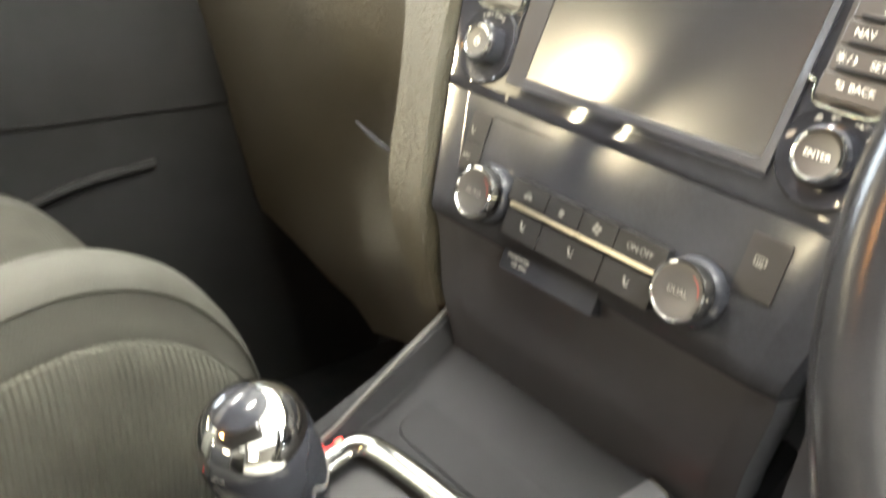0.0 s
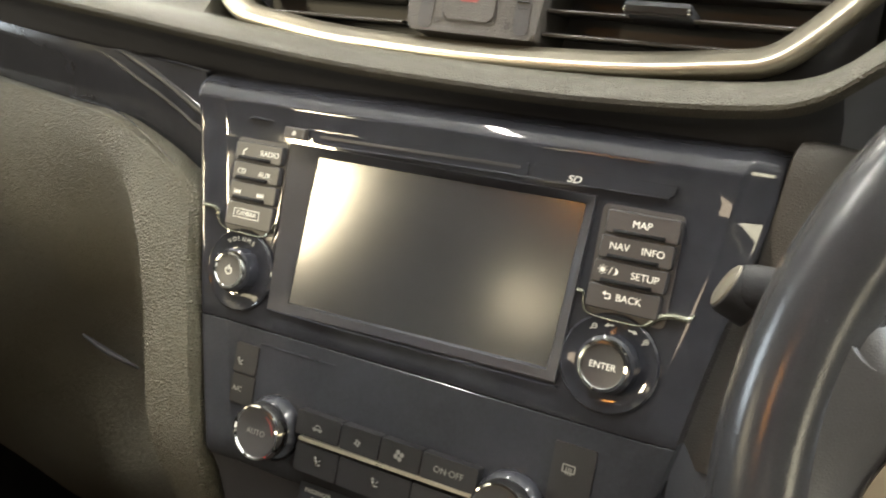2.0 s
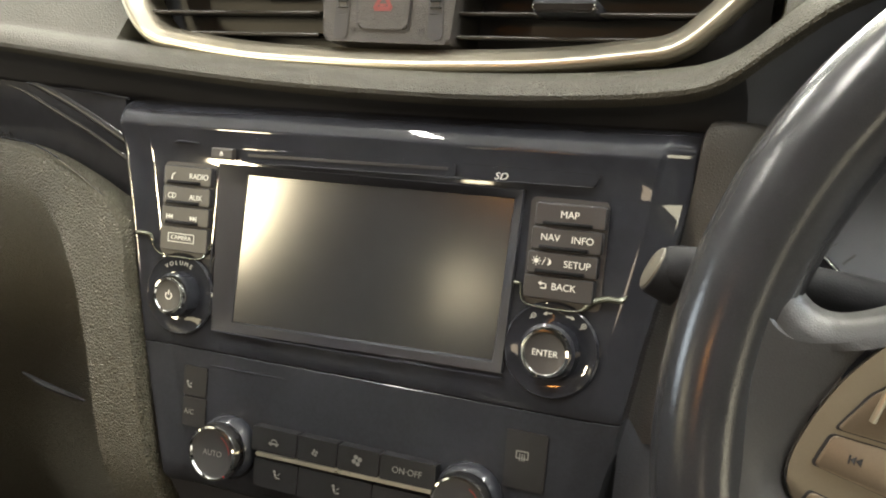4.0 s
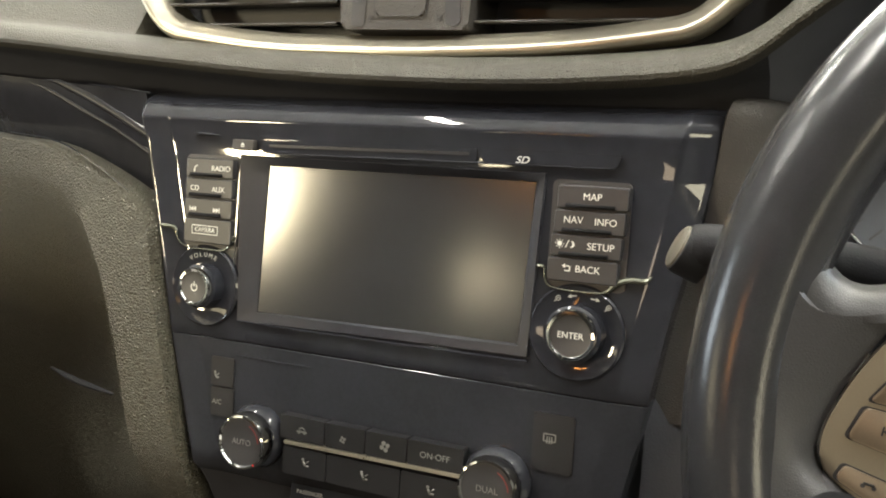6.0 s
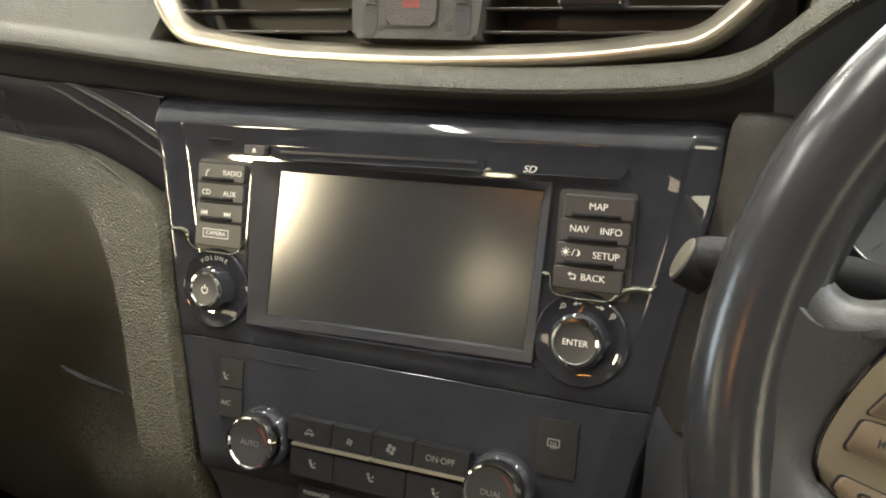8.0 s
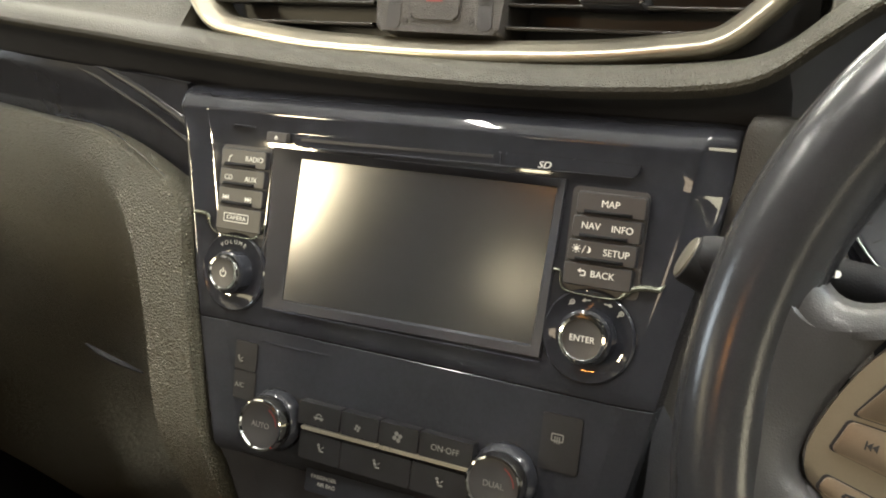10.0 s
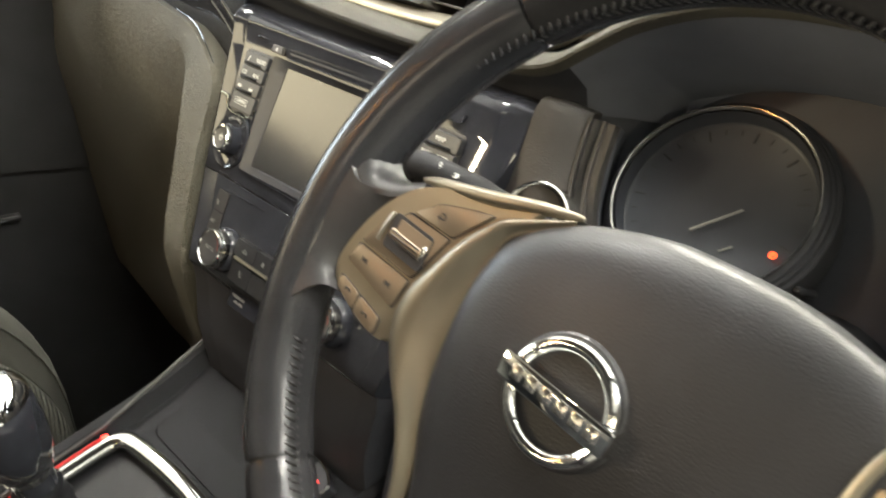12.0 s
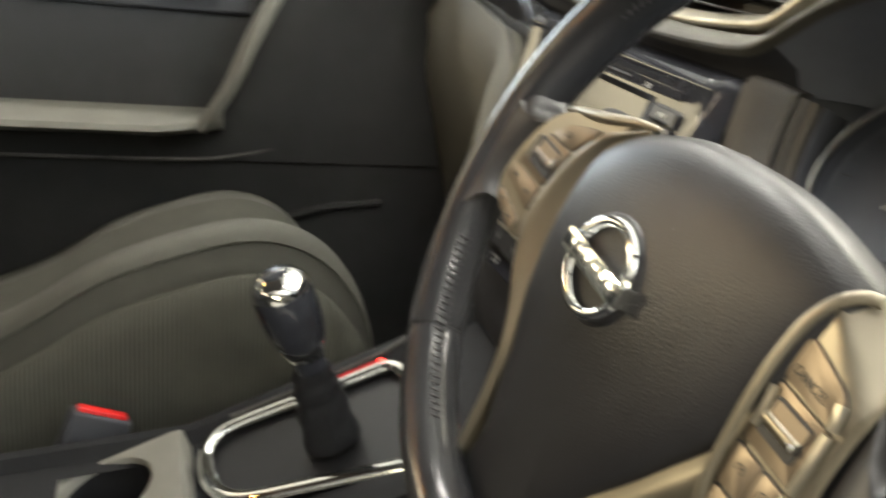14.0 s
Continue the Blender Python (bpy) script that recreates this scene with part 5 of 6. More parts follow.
    for edge, a0, a1, depth, sky in ((left, 165, 202, 0.0122, Vector((-0.116, 0, 0.062))), (rightw, 12, -22, 0.0165, Vector((0.112, 0, 0.070)))):
        q_line = smooth_line([Vector(v) for v in edge], 5)
        rows = []
        for i, q in enumerate(q_line):
            w = i / (len(q_line) - 1)
            a = a0 + (a1 - a0) * w
            p = ring_point(a, RIM_R - 0.0052)
            out = Vector((math.cos(radians(a)), 0, math.sin(radians(a))))
            p.y -= rim_section(a) * 0.945
            g = Vector((q.x, depth, q.y))
            row = [p + out * 0.004 + Vector((0, 0.0012, 0))]
            for v in np.linspace(0, 1, 15):
                sag = 0.008 * w ** 3 * math.sin(math.pi * v) - 0.0175 * (1 - w) ** 3 * math.sin(math.pi * v ** 0.62)
                row.append(p.lerp(g, v) + Vector((0, -0.0018 * math.sin(math.pi * v ** 1.4), sag)))
            rows.append(row + [g + Vector((0, 0.012, 0))])
        # the top edge rolls over with a soft radius towards the opening
        roll = []
        for ahead, deep in ((0.0004, 0.0200), (0.0, 0.0110), (-0.0012, 0.0062), (-0.0036, 0.0026), (-0.0068, 0.0007)):
            line = []
            for v in rows[0]:
                d = sky - v
                d.y = 0
                line.append(v + d.normalized() * ahead + Vector((0, deep, 0)))
            roll.append(line)
        flat_row = []
        for v in rows[0]:
            d = sky - v
            d.y = 0
            flat_row.append(v - d.normalized() * 0.0100)
        foot = [[v + Vector((0, d, s)) for v in rows[-1]] for d, s in ((0.002, 0.0010), (0.005, 0.0028), (0.009, 0.005))]
        part("spoke", ribbon(roll + [flat_row] + rows[6:] + foot), M_SPOKE, t, "black leather spoke root", flat=False)
    rows = []
    for u in np.linspace(0, 1, 7):
        z = -0.108 - 0.052 * u
        rows.append([Vector((x, 0.0205 - 0.004 * u + 0.01 * abs(2 * v - 1) ** 4, z - 0.012 * (1 - v) * (1 - u))) for v, x in zip(np.linspace(0, 1, 11), np.linspace(-0.058 - 0.006 * u, 0.046 + 0.010 * u, 11))])
    part("lower_spoke", ribbon(rows, 0.004), M_PAINT, t, "satin silver lower spoke")
    # silver skin between the pad's lower edge and the right-hand pod
    inn = [(0.0895, -0.0080), (0.0820, -0.0235), (0.0740, -0.0375), (0.0660, -0.0520), (0.0480, -0.0830), (0.0330, -0.1110), (0.0270, -0.1300), (0.0250, -0.1520)]
    outl = [(0.0945, -0.0300), (0.0915, -0.0410), (0.0850, -0.0530), (0.0775, -0.0650), (0.0640, -0.0850), (0.0510, -0.1080), (0.0440, -0.1310), (0.0430, -0.1520)]
    rows = []
    for p, q in zip(smooth_line([Vector(v) for v in inn], 7), smooth_line([Vector(v) for v in outl], 7)):
        row = [(p.lerp(q, u).x, 0.0125 - 0.0030 * math.sin(math.pi * max(0, u)) ** 0.9 + 0.004 * max(0, u) ** 3, p.lerp(q, u).y) for u in (-0.15, 0.0, 0.2, 0.4, 0.6, 0.8, 0.93, 1.0)]
        rows.append(row + [(q.x, 0.026, q.y)])
    part("lower_bezel", ribbon(rows), M_PAINT, t, "satin silver bezel")
    part("hub", lathe([(0, 0.022), (0.058, 0.022), (0.056, 0.04), (0.05, 0.06), (0, 0.062)], n=36), M_LOWER, t, "dark plastic wheel back")
    return t


steering_wheel()


# ---- column, stalks, instruments ----
def column():
    t = thing("steering_column", "dark plastic steering column shroud", "steering column", FD @ pose(0.352, 0, -0.03, 0, 0, 1))
    part("shroud", lathe([(0, -0.095), (0.040, -0.095), (0.046, -0.088), (0.050, -0.05), (0.058, 0.09)], n=32), M_STALK, t)

    def stalk(name, label, pts, radii):
        s = thing(name, label, "stalk")
        part("arm", tube(smooth_line(pts, 6), radii, 18), M_STALK, s)
        return s
    n = 25
    s = stalk("light_stalk", "black light switch stalk with white lamp signs", [(0.31, -0.052, 0.000), (0.27, -0.057, 0.012), (0.23, -0.0635, 0.0200), (0.195, -0.0700, 0.0230), (0.166, -0.0750, 0.0236)], list(np.interp(range(n), (0, 8, 9, 14, 15, 22, 23, 24), (0.0085, 0.0085, 0.0088, 0.0088, 0.0096, 0.0096, 0.0096, 0.0088))))
    slant = Matrix.Translation((0.1612, -0.0757, 0.0238)) @ Vector((-0.86, -0.30, 0.42)).to_track_quat("-Y", "Z").to_matrix().to_4x4()
    part("end_cap", lathe([(0, -0.0014), (0.0070, -0.0012), (0.0084, -0.0005), (0.0088, 0.0006)], n=28), M_CAP, s, "pale satin end cap", slant)
    part("cap_collar", lathe([(0.0086, 0.0003), (0.0093, 0.0006), (0.0096, 0.0020), (0.0094, 0.0120)], n=28), M_STALK, s, m=slant)
    sign = [dot(0, 0, 0.55, 10)] + [bar(0.8 * math.cos(a), 0.8 * math.sin(a), 1.3 * math.cos(a), 1.3 * math.sin(a), 0.28) for a in np.linspace(0, 2 * math.pi, 8, endpoint=False)]
    lamp = [[(-0.2, 0.9), (0.6, 0.7), (0.9, 0.0), (0.6, -0.7), (-0.2, -0.9)], bar(-0.5, 0.6, -1.4, 0.6, 0.25), bar(-0.5, 0, -1.4, 0, 0.25), bar(-0.5, -0.6, -1.4, -0.6, 0.25)]
    for name, polys, x, z, sc in (("lamp_sign", sign, 0.1865, 0.0290, 0.0018), ("lamp_sign", lamp, 0.1995, 0.0275, 0.0018), ("lamp_sign", lamp, 0.2140, 0.0250, 0.0018)):
        mark(name, polys, 0, 0, -0.0002, sc, M_LABEL, s).matrix_local = pose(x, -0.0700 + 0.17 * (x - 0.195) - 0.0097 * math.cos(math.asin((z - 0.0228) / 0.0097)), z, -30, 0, 0)
    w = writing("lettering", "AUTO", 0.1935, 0.0220, -0.0803, 0.0044, M_LABEL, s)
    w = writing("lettering", "OFF", 0.1935, 0.0165, -0.0784, 0.0038, M_LABEL, s)
    s = stalk("wiper_stalk", "black wiper stalk with white markings", [(0.39, -0.080, -0.005), (0.43, -0.086, 0.004), (0.47, -0.092, 0.012), (0.51, -0.097, 0.019), (0.565, -0.102, 0.027)], list(np.interp(range(n), (0, 8, 10, 16, 17, 24), (0.011, 0.010, 0.0115, 0.012, 0.0125, 0.0125))))
    rng = random.Random(4)
    for i in range(4):
        for j in range(3):
            x, z = 0.506 + 0.0085 * i, 0.0125 + 0.0062 * j + 0.0012 * i
            w, h = 0.0055 * rng.uniform(0.6, 1.0), 0.0028 * rng.uniform(0.6, 1.0)
            part("marking", block(x - w / 2, x + w / 2, -0.1130 + 0.0035 * (j == 2) + 0.003 * (j == 0), -0.099, z - h / 2, z + h / 2), M_SOFTDIM, s)


column()


def instruments():
    t = thing("instrument_cluster", "dark instrument cluster with two chrome-ringed dials", "instrument cluster")
    part("backplate", prism(rounded([(0.175, 0.150), (0.530, 0.150), (0.545, 0.0), (0.50, -0.06), (0.21, -0.06), (0.165, 0.0)], 0.03), 0.094, 0.11), M_DIALFACE, t)
    # the deep surround that falls from the hood to the dials
    rows = []
    for p in smooth_line([(0.205, 0, -0.05), (0.186, 0, 0.0), (0.178, 0, 0.05), (0.180, 0, 0.095), (0.215, 0, 0.135), (0.28, 0, 0.158), (0.352, 0, 0.164), (0.43, 0, 0.157), (0.49, 0, 0.132), (0.528, 0, 0.09), (0.532, 0, 0.05), (0.52, 0, 0.0), (0.495, 0, -0.05)], 5):
        q = Vector((0.352, 0, 0.05))
        rows.append([p + (p - q) * 0.05 + Vector((0, 0.035, 0)), p + Vector((0, 0.06, 0)), p + (q - p) * 0.04 + Vector((0, 0.085, 0)), p + (q - p) * 0.12 + Vector((0, 0.094, 0))])
    part("surround", ribbon(rows), M_HOOD, t, "deep surround, lightened for haze")
    # two dials that face up towards the driver's eyes
    warn = [(math.cos(x), math.sin(x)) for x in np.linspace(0, 2 * math.pi, 7)]
    for k, place in enumerate(((0.2665, 0.0598, 0.0655), (0.4665, 0.0598, 0.0655))):
        m = pose(*place, -19, 0, 3)
        d = part("dial", lathe([(0, 0.014), (0.0540, 0.014), (0.0560, 0.0125), (0.0582, 0.003)], n=64), M_DIALFACE, t, "black gauge face", m)
        part("ring", lathe([(0.0588, 0.006), (0.0591, 0.0008), (0.0595, -0.0003), (0.0600, -0.0005), (0.0604, 0.0001), (0.0606, 0.0012), (0.0607, 0.006)], n=72), M_RING, d, "thin bright ring")
        # ribbed collar behind the ring
        part("collar", lathe([(0.0606, 0.0030), (0.0628, 0.0032), (0.0636, 0.0042), (0.0638, 0.0060), (0.0652, 0.0062), (0.0660, 0.0072), (0.0662, 0.0092), (0.0676, 0.0094), (0.0686, 0.0106), (0.0690, 0.0300)], n=64), M_LOWER, d, "dark ribbed collar")
        for i in range(25):
            a = radians(225 - 270 * i / 24)
            long = i % 3 == 0
            r0, r1 = (0.0445 if long else 0.0480), 0.0520
            mark("tick", [bar(r0 * math.cos(a), r0 * math.sin(a), r1 * math.cos(a), r1 * math.sin(a), 0.0012 if long else 0.0007)], 0, 0, 0.0138, 1.0, M_INK if k == 0 else M_FAINT, d)
        if k == 0:
            part("needle", prism([(-0.0056, -0.0202), (-0.0048, -0.0214), (0.0173, 0.0018), (0.0167, 0.0024)], 0.0092, 0.0105, 0.0002, 1), M_DIM, d, "pale needle")
            part("mini_mark", prism([(0.0152, -0.0251), (0.0156, -0.0259), (0.0216, -0.0203), (0.0212, -0.0195)], 0.0122, 0.0130), M_DIM, d)
            mark("warning_light", [bar(*p, *q, 0.34) for p, q in zip(warn, warn[1:])] + [bar(-0.25, -0.5, -0.25, 0.45, 0.24), bar(-0.25, 0.45, 0.25, 0.3, 0.24), bar(0.25, 0.3, -0.25, 0.0, 0.24)], 0.0443, -0.0160, 0.0117, 0.0020, M_WARN, d)
        else:
            part("needle", prism([(-0.0262, -0.0262), (-0.0256, -0.0272), (-0.0046, -0.0072), (-0.0052, -0.0064)], 0.0092, 0.0105, 0.0002, 1), M_DIM, d, "pale needle")
    # trip button
    part("trip_button", lathe([(0, -0.0060), (0.0018, -0.0056), (0.0024, -0.0045), (0.0026, 0.02)], n=20), M_LOWER, t, "small reset button", pose(0.331, 0.072, 0.034))
    part("trip_tip", lathe([(0, -0.0064), (0.0011, -0.0061), (0.0014, -0.0052)], n=14), M_CHROME, t, "bright button tip", pose(0.331, 0.072, 0.034))
    part("binnacle_floor", prism(rounded([(0.20, -0.004), (0.31, 0.000), (0.352, 0.024), (0.394, 0.000), (0.53, -0.004), (0.53, -0.06), (0.20, -0.06)], 0.006), 0.060, 0.092, 0.003), M_STALK, t)
    return t


instruments()

# ---- centre console and gear lever ----
CON = FD @ Matrix.Translation((0, -0.031, -0.293)) @ Matrix(((1, 0, 0, 0), (0, 0.7596, -0.6503, 0), (0, 0.6503, 0.7596, 0), (0, 0, 0, 1)))


def top_prism(outline, z0, z1, bevel=0.0, bm=None):
    """A plate on the console deck: outline of (x, y), top at z1."""
    bm = prism(outline, -z1, -z0, bevel, 3, bm)
    bmesh.ops.transform(bm, matrix=Matrix(((1, 0, 0, 0), (0, 0, 1, 0), (0, -1, 0, 0), (0, 0, 0, 1))), verts=bm.verts)
    return bm


GATE = [(-0.090, 0.004), (-0.070, 0.012), (-0.010, 0.017), (0.045, 0.015), (0.064, 0.006), (0.062, -0.015), (0.048, -0.060), (0.032, -0.112), (0.014, -0.160), (-0.012, -0.183), (-0.050, -0.191), (-0.082, -0.186), (-0.099, -0.168), (-0.100, -0.130), (-0.095, -0.060), (-0.094, -0.015)]


def console():
    t = thing("centre_console", "black centre console with a chrome-framed gear gate", "console", CON)
    # deck with side rails, sloping up to the dash
    rows = []
    for y in np.linspace(0.16, -0.50, 34):
        lift = 0.02 * max(0.0, (y - 0.03) / 0.13) ** 1.6
        low = 0.30 * max(0.0, -y - 0.20)
        z = lift - 0.008 + low
        w = 0.122
        rows.append([(-w, y, z - 0.20), (-w - 0.002, y, z + 0.006), (-w + 0.002, y, z + 0.016), (-w + 0.010, y, z + 0.014), (-w + 0.018, y, z + 0.002), (-0.085, y, z), (-0.04, y, z), (0.0, y, z), (0.05, y, z), (0.085, y, z), (w - 0.016, y, z + 0.002), (w - 0.008, y, z + 0.007), (w, y, z + 0.002), (w + 0.004, y, z - 0.20)])
    deck = ribbon(rows)
    hole = [f for f in deck.faces if -0.086 < f.calc_center_median().x < 0.001 and -0.33 < f.calc_center_median().y < -0.24]
    bmesh.ops.delete(deck, geom=hole, context="FACES")
    part("deck", deck, M_BLACK, t, "dark grained console deck")
    part("side_edge", tube([(-0.113, 0.15, 0.030), (-0.110, 0.08, 0.020), (-0.106, 0.0, 0.0075), (-0.1055, -0.08, 0.0065), (-0.107, -0.16, 0.0065)], 0.0018, 8), M_TRIM, t, "grey moulded edge")
    ring = smooth_line([Vector((x, y, 0.0)) for x, y in GATE], 4, True)
    part("gate_frame", tube(ring, 0.0084, 14, True, 0.7, up=(0, 0, 1)), M_CHROME, t, "bright chrome gear gate frame")
    inner = [((x + 0.018) * 0.93 - 0.018, (y + 0.085) * 0.95 - 0.085) for x, y in GATE]
    part("gate_well", top_prism([tuple(p) for p in smooth_line([Vector(q) for q in inner], 3, True)], -0.02, -0.0072), M_GATE, t)
    part("glow_line", tube([(-0.1010, -0.125, 0.004), (-0.1000, -0.06, 0.005), (-0.0985, -0.012, 0.006), (-0.0965, -0.003, 0.006)], 0.0010, 6), M_RED, t, "red ambient light strip")
    part("glow_spot", tube([(-0.0975, -0.006, 0.0062), (-0.0960, -0.001, 0.0062)], 0.0016, 6), M_LED, t, "glowing red spot")
    # ledge on the driver's side of the gate
    part("ledge", top_prism(rounded([(0.070, 0.02), (0.100, 0.025), (0.088, -0.10), (0.052, -0.20), (0.028, -0.20), (0.052, -0.10)], 0.006), -0.01, 0.001, 0.002), M_BLACK, t, "dark grained ledge")
    part("front_tray", top_prism(rounded([(-0.085, 0.10), (0.045, 0.10), (0.050, 0.03), (-0.088, 0.03)], 0.012), -0.012, -0.006, 0.002), M_BLACK, t)
    # parking brake switch
    s = thing("parking_brake_switch", "grey parking brake switch with a glowing red lamp", "switch", CON @ pose(0.0775, 0.083, 0.004, 14, 0, -22))
    part("body", top_prism(rrect(0, 0, 0.026, 0.030, 0.003), -0.012, 0.004, 0.002), M_LOWER, s)
    part("trim", tube([(-0.013, 0.014, 0.0035), (0.0, 0.0165, 0.004), (0.013, 0.014, 0.0035), (0.0145, 0.0, 0.003)], 0.0011, 6), M_CHROME, s, "chrome edge")
    part("lamp", top_prism(rrect(0.003, 0.006, 0.0045, 0.0035, 0.0012), 0.0038, 0.0046), M_LED, s, "glowing red lamp")
    ringp = [(math.cos(x), math.sin(x)) for x in np.linspace(0, 2 * math.pi, 11)]
    bm = bmesh.new()
    for p, q in zip(ringp, ringp[1:]):
        top_poly = [(x * 0.003 - 0.003, y * 0.003 - 0.005) for x, y in bar(*p, *q, 0.22)]
        f = [bm.verts.new((x, y, 0.0043)) for x, y in top_poly]
        bm.faces.new(f)
    part("sign", bm, M_DIM, s)
    # cup holder: a deep round well let into a pale tray behind the gate
    cx, cy, r = -0.050, -0.281, 0.0455
    rows = []
    for a in np.linspace(0, 2 * math.pi, 65):
        u, v = math.cos(a), math.sin(a)
        k = 1.0 / max(abs(u) / (0.054 if u < 0 else 0.076 + 0.006 * v), abs(v) / (0.076 if v > 0 else 0.062))
        ring = [(k, -0.030), (k, 0.0165), (k - 0.002, 0.0190), (r + 0.004, 0.0195), (r + 0.001, 0.0185), (r - 0.0005, 0.0150), (r - 0.003, -0.045), (0.001, -0.047)]
        rows.append([(cx + q * u, cy + q * v, z + 0.16 * max(0.0, -q * v - 0.01)) for q, z in ring])
    part("cup_tray", ribbon(rows[::-1]), M_GREY, t, "pale grey tray round the cup holder")
    liner = [[(cx + (r - 0.001 - 0.002 * k) * math.cos(a), cy + (r - 0.001 - 0.002 * k) * math.sin(a), 0.0125 - 0.055 * k) for k in (0, 0.5, 1)] + [(cx, cy, -0.0425)] for a in np.linspace(0, 2 * math.pi, 49)]
    part("cup_well", ribbon(liner), M_BLACK, t, "black cup holder liner")
    return t


console()


def gear_lever():
    g = thing("gear_lever", "black gear knob with a chrome cap above a leather boot", "gear lever", CON @ pose(0.0, -0.072, 0.0))
    axis = [(-0.012, 0.0, 0.0), (-0.008, 0.003, 0.045), (-0.002, 0.006, 0.075), (0.001, 0.008, 0.098)]
    line = smooth_line(axis, 8)
    rows = []
    for i, p in enumerate(line):
        k = i / (len(line) - 1)
        r = 0.010 * (1 - k) ** 0.9 + 0.0108 + 0.0009 * math.sin(k * 26)
        n = 24
        rows.append([p + Vector((r * math.cos(2 * math.pi * j / n) * (1 + 0.05 * math.sin(5 * j + 7 * k)), r * 1.25 * math.sin(2 * math.pi * j / n), 0)) for j in range(n + 1)])
    part("boot", ribbon(rows), M_STALK, g, "creased black leather boot")
    m = pose(0.005, 0.0095, 0.128, -2, 3, 0)
    def turned(prof, n=36):
        bm = lathe(prof, n=n)
        bmesh.ops.transform(bm, matrix=Matrix(((1, 0, 0, 0), (0, 0, 1, 0), (0, -1, 0, 0), (0, 0, 0, 1))), verts=bm.verts)
        return bm
    part("collar", turned([(0.0112, 0.0255), (0.0138, 0.0265), (0.0138, 0.0385), (0.0112, 0.041)]), M_GLOSS, g, "", m)
    part("collar_ring", turned([(0.0130, 0.0205), (0.0158, 0.0210), (0.0158, 0.0245), (0.0130, 0.026)]), M_CHROME, g, "chrome collar ring", m)
    part("grip", turned([(0, -0.045), (0.0225, -0.043), (0.0248, -0.038), (0.0250, -0.031), (0.0251, -0.020), (0.0243, -0.006), (0.0218, 0.008), (0.0182, 0.0175), (0.0145, 0.021), (0, 0.021)]), M_GLOSS, g, "smooth black grip", m)
    part("cap", turned([(0, -0.0585), (0.010, -0.0575), (0.0165, -0.0545), (0.0215, -0.0490), (0.0240, -0.0440), (0.0246, -0.0405), (0.0236, -0.0395)]), M_CHROME, g, "chrome cap", m)
    part("shift_plate", turned([(0, -0.0592), (0.0105, -0.0582), (0.0120, -0.0572), (0.0122, -0.0560)]), M_GLOSS, g, "", m)
    return g


gear_lever()


# ---- passenger seat, belt buckle, passenger door ----
def seat():
    t = thing("passenger_seat", "grey cloth passenger seat with a ribbed centre", "car seat", pose(0, 0, 0))
    prof_y = (-0.72, -0.50, -0.39, -0.29, -0.225, -0.17, -0.13, -0.10, -0.075)
    prof_z = (0.33, 0.412, 0.480, 0.517, 0.527, 0.51, 0.472, 0.415, 0.30)
    prof = smooth_line([Vector(p) for p in zip(prof_y, prof_z)], 8)
    ys = np.linspace(-0.72, -0.075, 60)
    roll, strip, side, far, mid = [], [], [], [], []
    for y in ys:
        z = float(np.interp(y, [p.x for p in prof], [p.y for p in prof]))
        # a smooth roll on top, an inset strip under it darkened as its shade, then the ribbed side face towards the
        # console
        roll.append([(-0.240, y, z - 0.008), (-0.235, y, z - 0.002), (-0.240, y, z + 0.006), (-0.252, y, z + 0.011), (-0.266, y, z + 0.012), (-0.290, y, z + 0.004), (-0.312, y, z - 0.012), (-0.325, y, z - 0.042)])
        strip.append([(-0.238, y, z - 0.004), (-0.234, y, z - 0.012), (-0.228, y, z - 0.022), (-0.222, y, z - 0.032), (-0.222, y, z - 0.044)])
        side.append([(-0.224, y, z - 0.034), (-0.215, y, z - 0.035), (-0.207, y, z - 0.045), (-0.202, y, z - 0.065), (-0.199, y, z - 0.11), (-0.199, y, z - 0.16), (-0.205, y, z - 0.22)])
        mid.append([(x, y, z - 0.040 - 0.022 * min(1, u * 4) - 0.006 * math.sin(math.pi * u)) for u, x in zip(np.linspace(0, 1, 14), np.linspace(-0.324, -0.551, 14))])
        far.append([(-0.550, y, z - 0.064), (-0.57, y, z - 0.064), (-0.61, y, z - 0.070), (-0.645, y, z - 0.09), (-0.655, y, z - 0.12)])
    part("bolster", ribbon(roll), M_SEATSIDE, t, "smooth grey side bolster")
    part("side_strip", ribbon(strip), M_SEATSHADE, t, "inset strip below the bolster, darkened as shade")
    part("side_face", ribbon(side), M_CLOTH, t, "ribbed grey cloth side")
    part("cushion", ribbon(mid), M_CLOTH, t, "ribbed grey cloth cushion")
    part("bolster", ribbon(far), M_SEATSIDE, t, "smooth grey side bolster")
    part("valance", block(-0.205 - 0.465, -0.2055, -0.70, -0.10, 0.08, 0.30, 0.02), M_LOWER, t, "dark plastic seat base")
    part("base_foot", block(-0.63, -0.25, -0.62, -0.18, 0.0, 0.09, 0.01), M_LOWER, t)
    part("backrest", block(-0.62, -0.30, -1.00, -0.86, 0.30, 0.84, 0.06, 4), M_SEATSIDE, t)
    part("headrest", block(-0.56, -0.36, -1.04, -0.95, 0.82, 1.04, 0.04, 4), M_SEATSIDE, t)
    b = thing("seat_belt_buckle", "black seat belt buckle with a red release button", "belt buckle", pose(-0.150, -0.385, 0.375, -22, -6, 10))
    part("housing", block(-0.011, 0.011, -0.030, 0.030, -0.08, 0.0, 0.004, 3), M_LOWER, b)
    part("release_button", block(-0.0065, 0.0065, -0.024, 0.024, -0.004, 0.004, 0.002, 2), M_RED, b, "red release button")
    part("stalk", block(-0.006, 0.006, -0.012, 0.012, -0.30, -0.08, 0.002), M_LOWER, b)


seat()


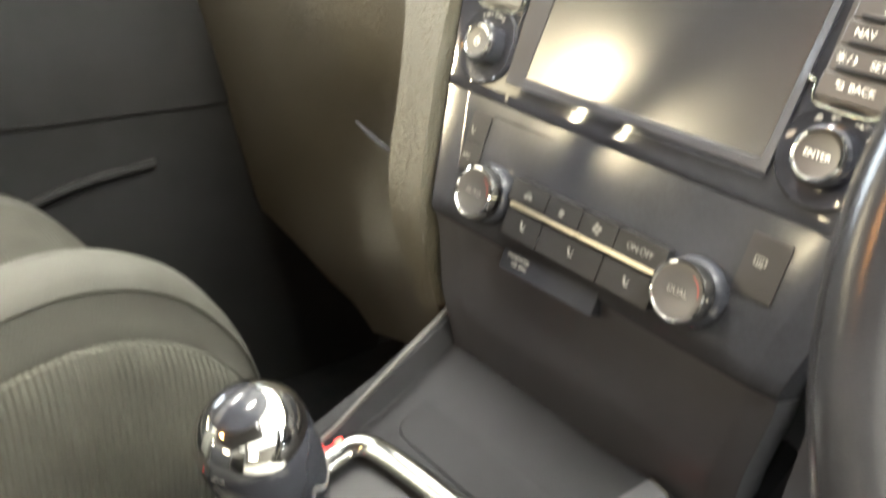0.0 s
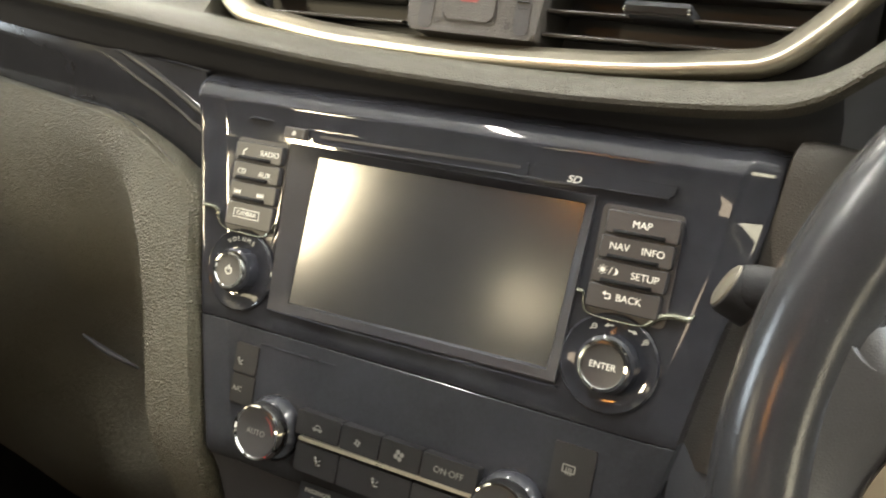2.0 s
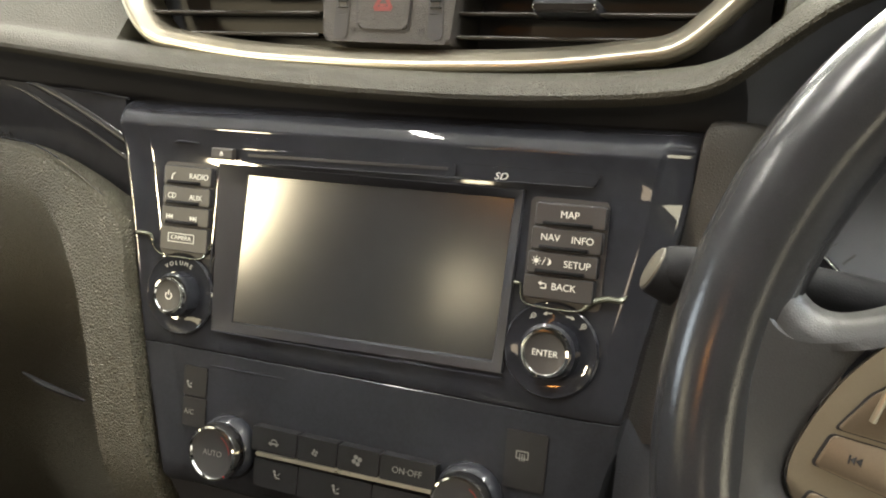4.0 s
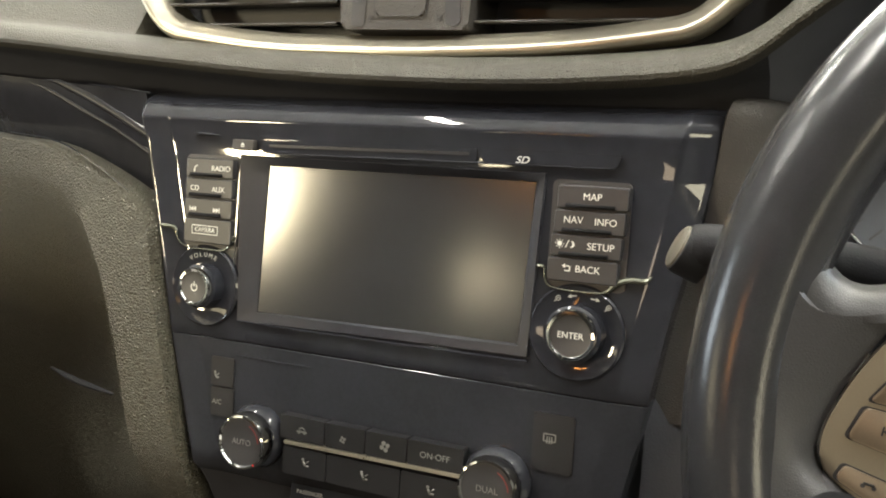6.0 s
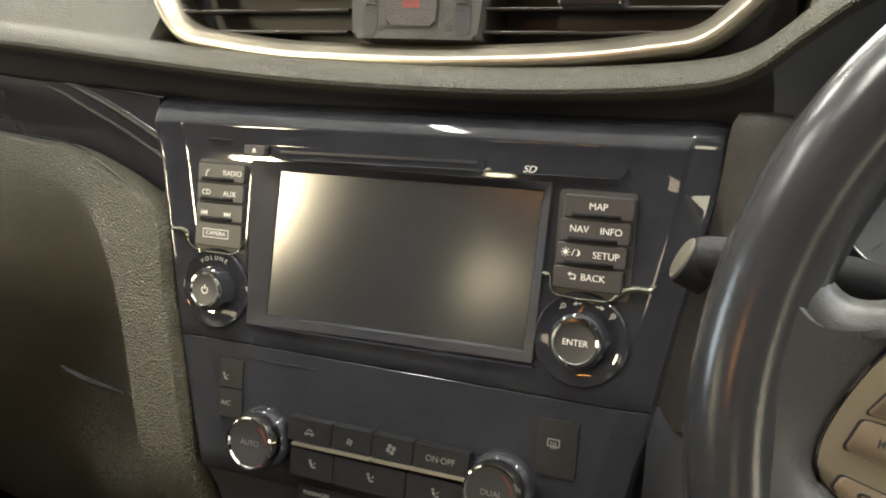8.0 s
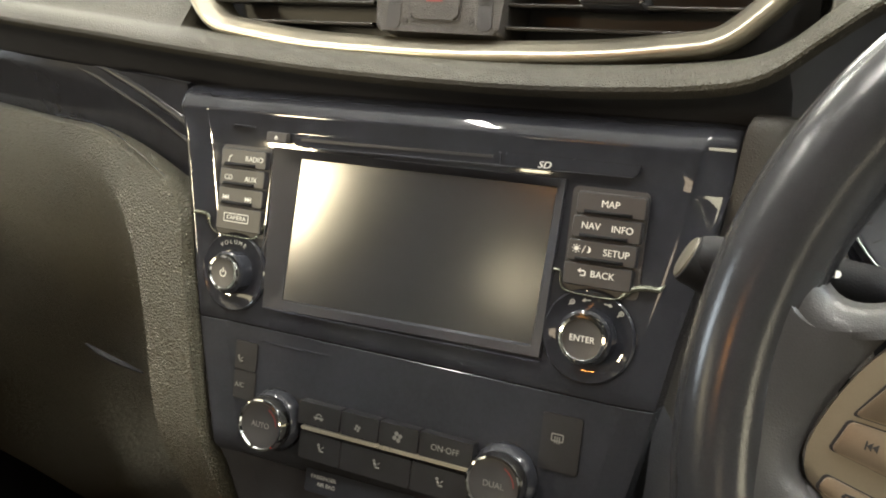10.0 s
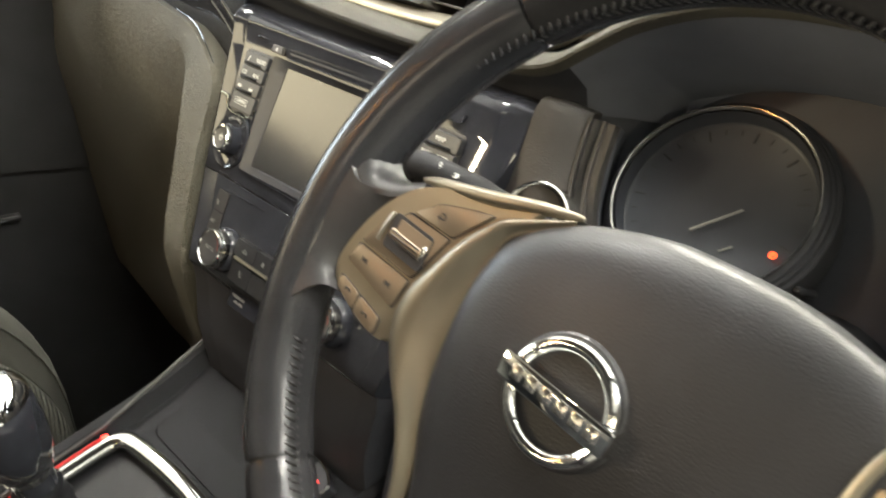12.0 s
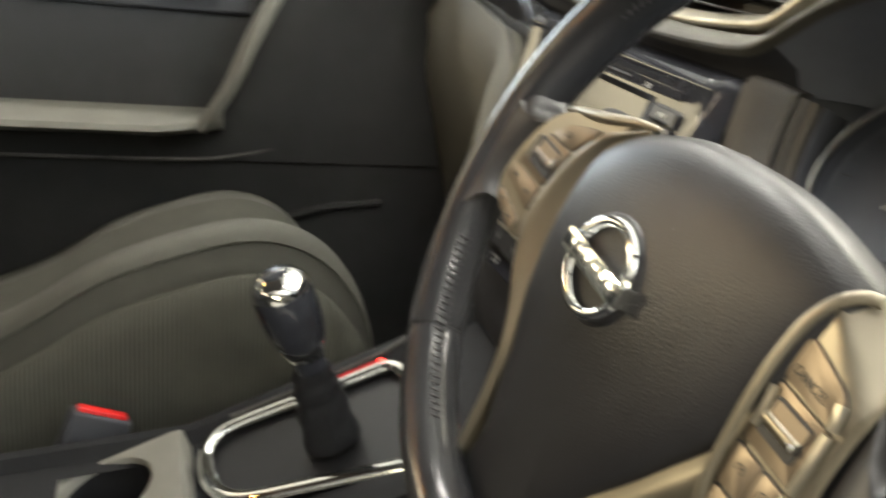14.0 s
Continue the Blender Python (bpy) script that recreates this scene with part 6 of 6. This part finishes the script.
def door():
    t = thing("passenger_door", "dark passenger door card with a pale armrest top, shut", "car door", pose(0, 0, 0), kind="structure")
    rows = []
    for y in np.linspace(-1.02, 0.40, 40):
        rows.append([(-0.735, y, 0.0), (-0.72, y, 0.12), (-0.712, y, 0.30), (-0.708, y, 0.44), (-0.706, y, 0.474), (-0.700, y, 0.476), (-0.698, y, 0.50), (-0.700, y, 0.56), (-0.712, y, 0.64), (-0.722, y, 0.74), (-0.720, y, 0.77), (-0.735, y, 0.79), (-0.765, y, 0.795)])
    part("card", ribbon(rows, 0.02), M_DOOR, t)
    line = smooth_line([(-0.701, -1.0, 0.474), (-0.699, -0.54, 0.475), (-0.699, -0.30, 0.476), (-0.700, -0.22, 0.484), (-0.702, -0.12, 0.508), (-0.706, 0.0, 0.53)], 6)
    part("trim_line", tube(line, 0.003, 6), M_TRIM, t, "thin grey trim line")
    rows = []
    for i, y in enumerate(np.linspace(-1.0, -0.24, 24)):
        k = min(1.0, (y + 1.0) / 0.05) * min(1.0, (-0.235 - y) / 0.10) ** 0.5
        w = 0.088 * k
        rows.append([(-0.705, y, 0.525), (-0.700 + w * 0.8, y, 0.530), (-0.700 + w, y, 0.540), (-0.700 + w * 0.95, y, 0.548), (-0.700 + w * 0.7, y, 0.554), (-0.700 + w * 0.3, y, 0.556), (-0.708, y, 0.558)])
    part("armrest", ribbon(rows), M_ARM, t, "pale grained armrest top")
    part("pull_handle", tube(smooth_line([(-0.655, -0.275, 0.535), (-0.650, -0.235, 0.600), (-0.655, -0.200, 0.680), (-0.668, -0.165, 0.745), (-0.70, -0.13, 0.80)], 8), [0.013 + 0.005 * math.sin(i / 32 * math.pi) for i in range(33)], 12, flat=0.7), M_ARM, t, "pale diagonal door pull")
    part("handle_pocket", block(-0.722, -0.706, -0.50, -0.20, 0.695, 0.765, 0.02, 4), M_INK, t)
    part("inner_handle", tube(smooth_line([(-0.700, -0.345, 0.727), (-0.692, -0.30, 0.722), (-0.694, -0.24, 0.726)], 6), 0.009, 10, flat=0.6), M_CHROME, t, "chrome inner door handle")
    part("speaker_ridge", tube(smooth_line([(-0.708, -0.16, 0.37), (-0.700, -0.08, 0.40), (-0.705, 0.02, 0.41)], 6), 0.006, 8), M_DOOR, t)
    v = thing("side_vent", "chrome-rimmed air vent at the dashboard's end", "air vent", FD @ pose(-0.655, 0.065, 0.115, 0, 0, 8))
    part("rim", tube([(0.045 * math.cos(a), 0, 0.036 * math.sin(a)) for a in np.linspace(0, 2 * math.pi, 40, endpoint=False)], 0.005, 10, True), M_SATIN, v, "satin rim")
    part("bowl", lathe([(0, 0.02), (0.03, 0.018), (0.040, 0.004), (0.042, 0.0)], n=36), M_INK, v)


door()


def windscreen():
    rows = []
    for v in np.linspace(0, 1, 7):
        y, z = 0.50 - 0.86 * v, 0.86 + 0.39 * v
        w = 0.74 - 0.14 * v
        rows.append([(x * w, y + 0.05 * (1 - x * x), z + 0.02 * (1 - x * x)) for x in np.linspace(-1, 1, 11)])
    g = tagged(part("windscreen", ribbon(rows), M_GLASS), "clear curved windscreen glass above the dashboard", "window", kind="structure")
    g.visible_shadow = False
    tagged(part("wiper", tube([(-0.1, 0.535, 0.90), (0.3, 0.52, 0.905), (0.62, 0.50, 0.90)], 0.007, 6), M_LOWER), "black wiper arm lying at the foot of the windscreen", "wiper")


windscreen()
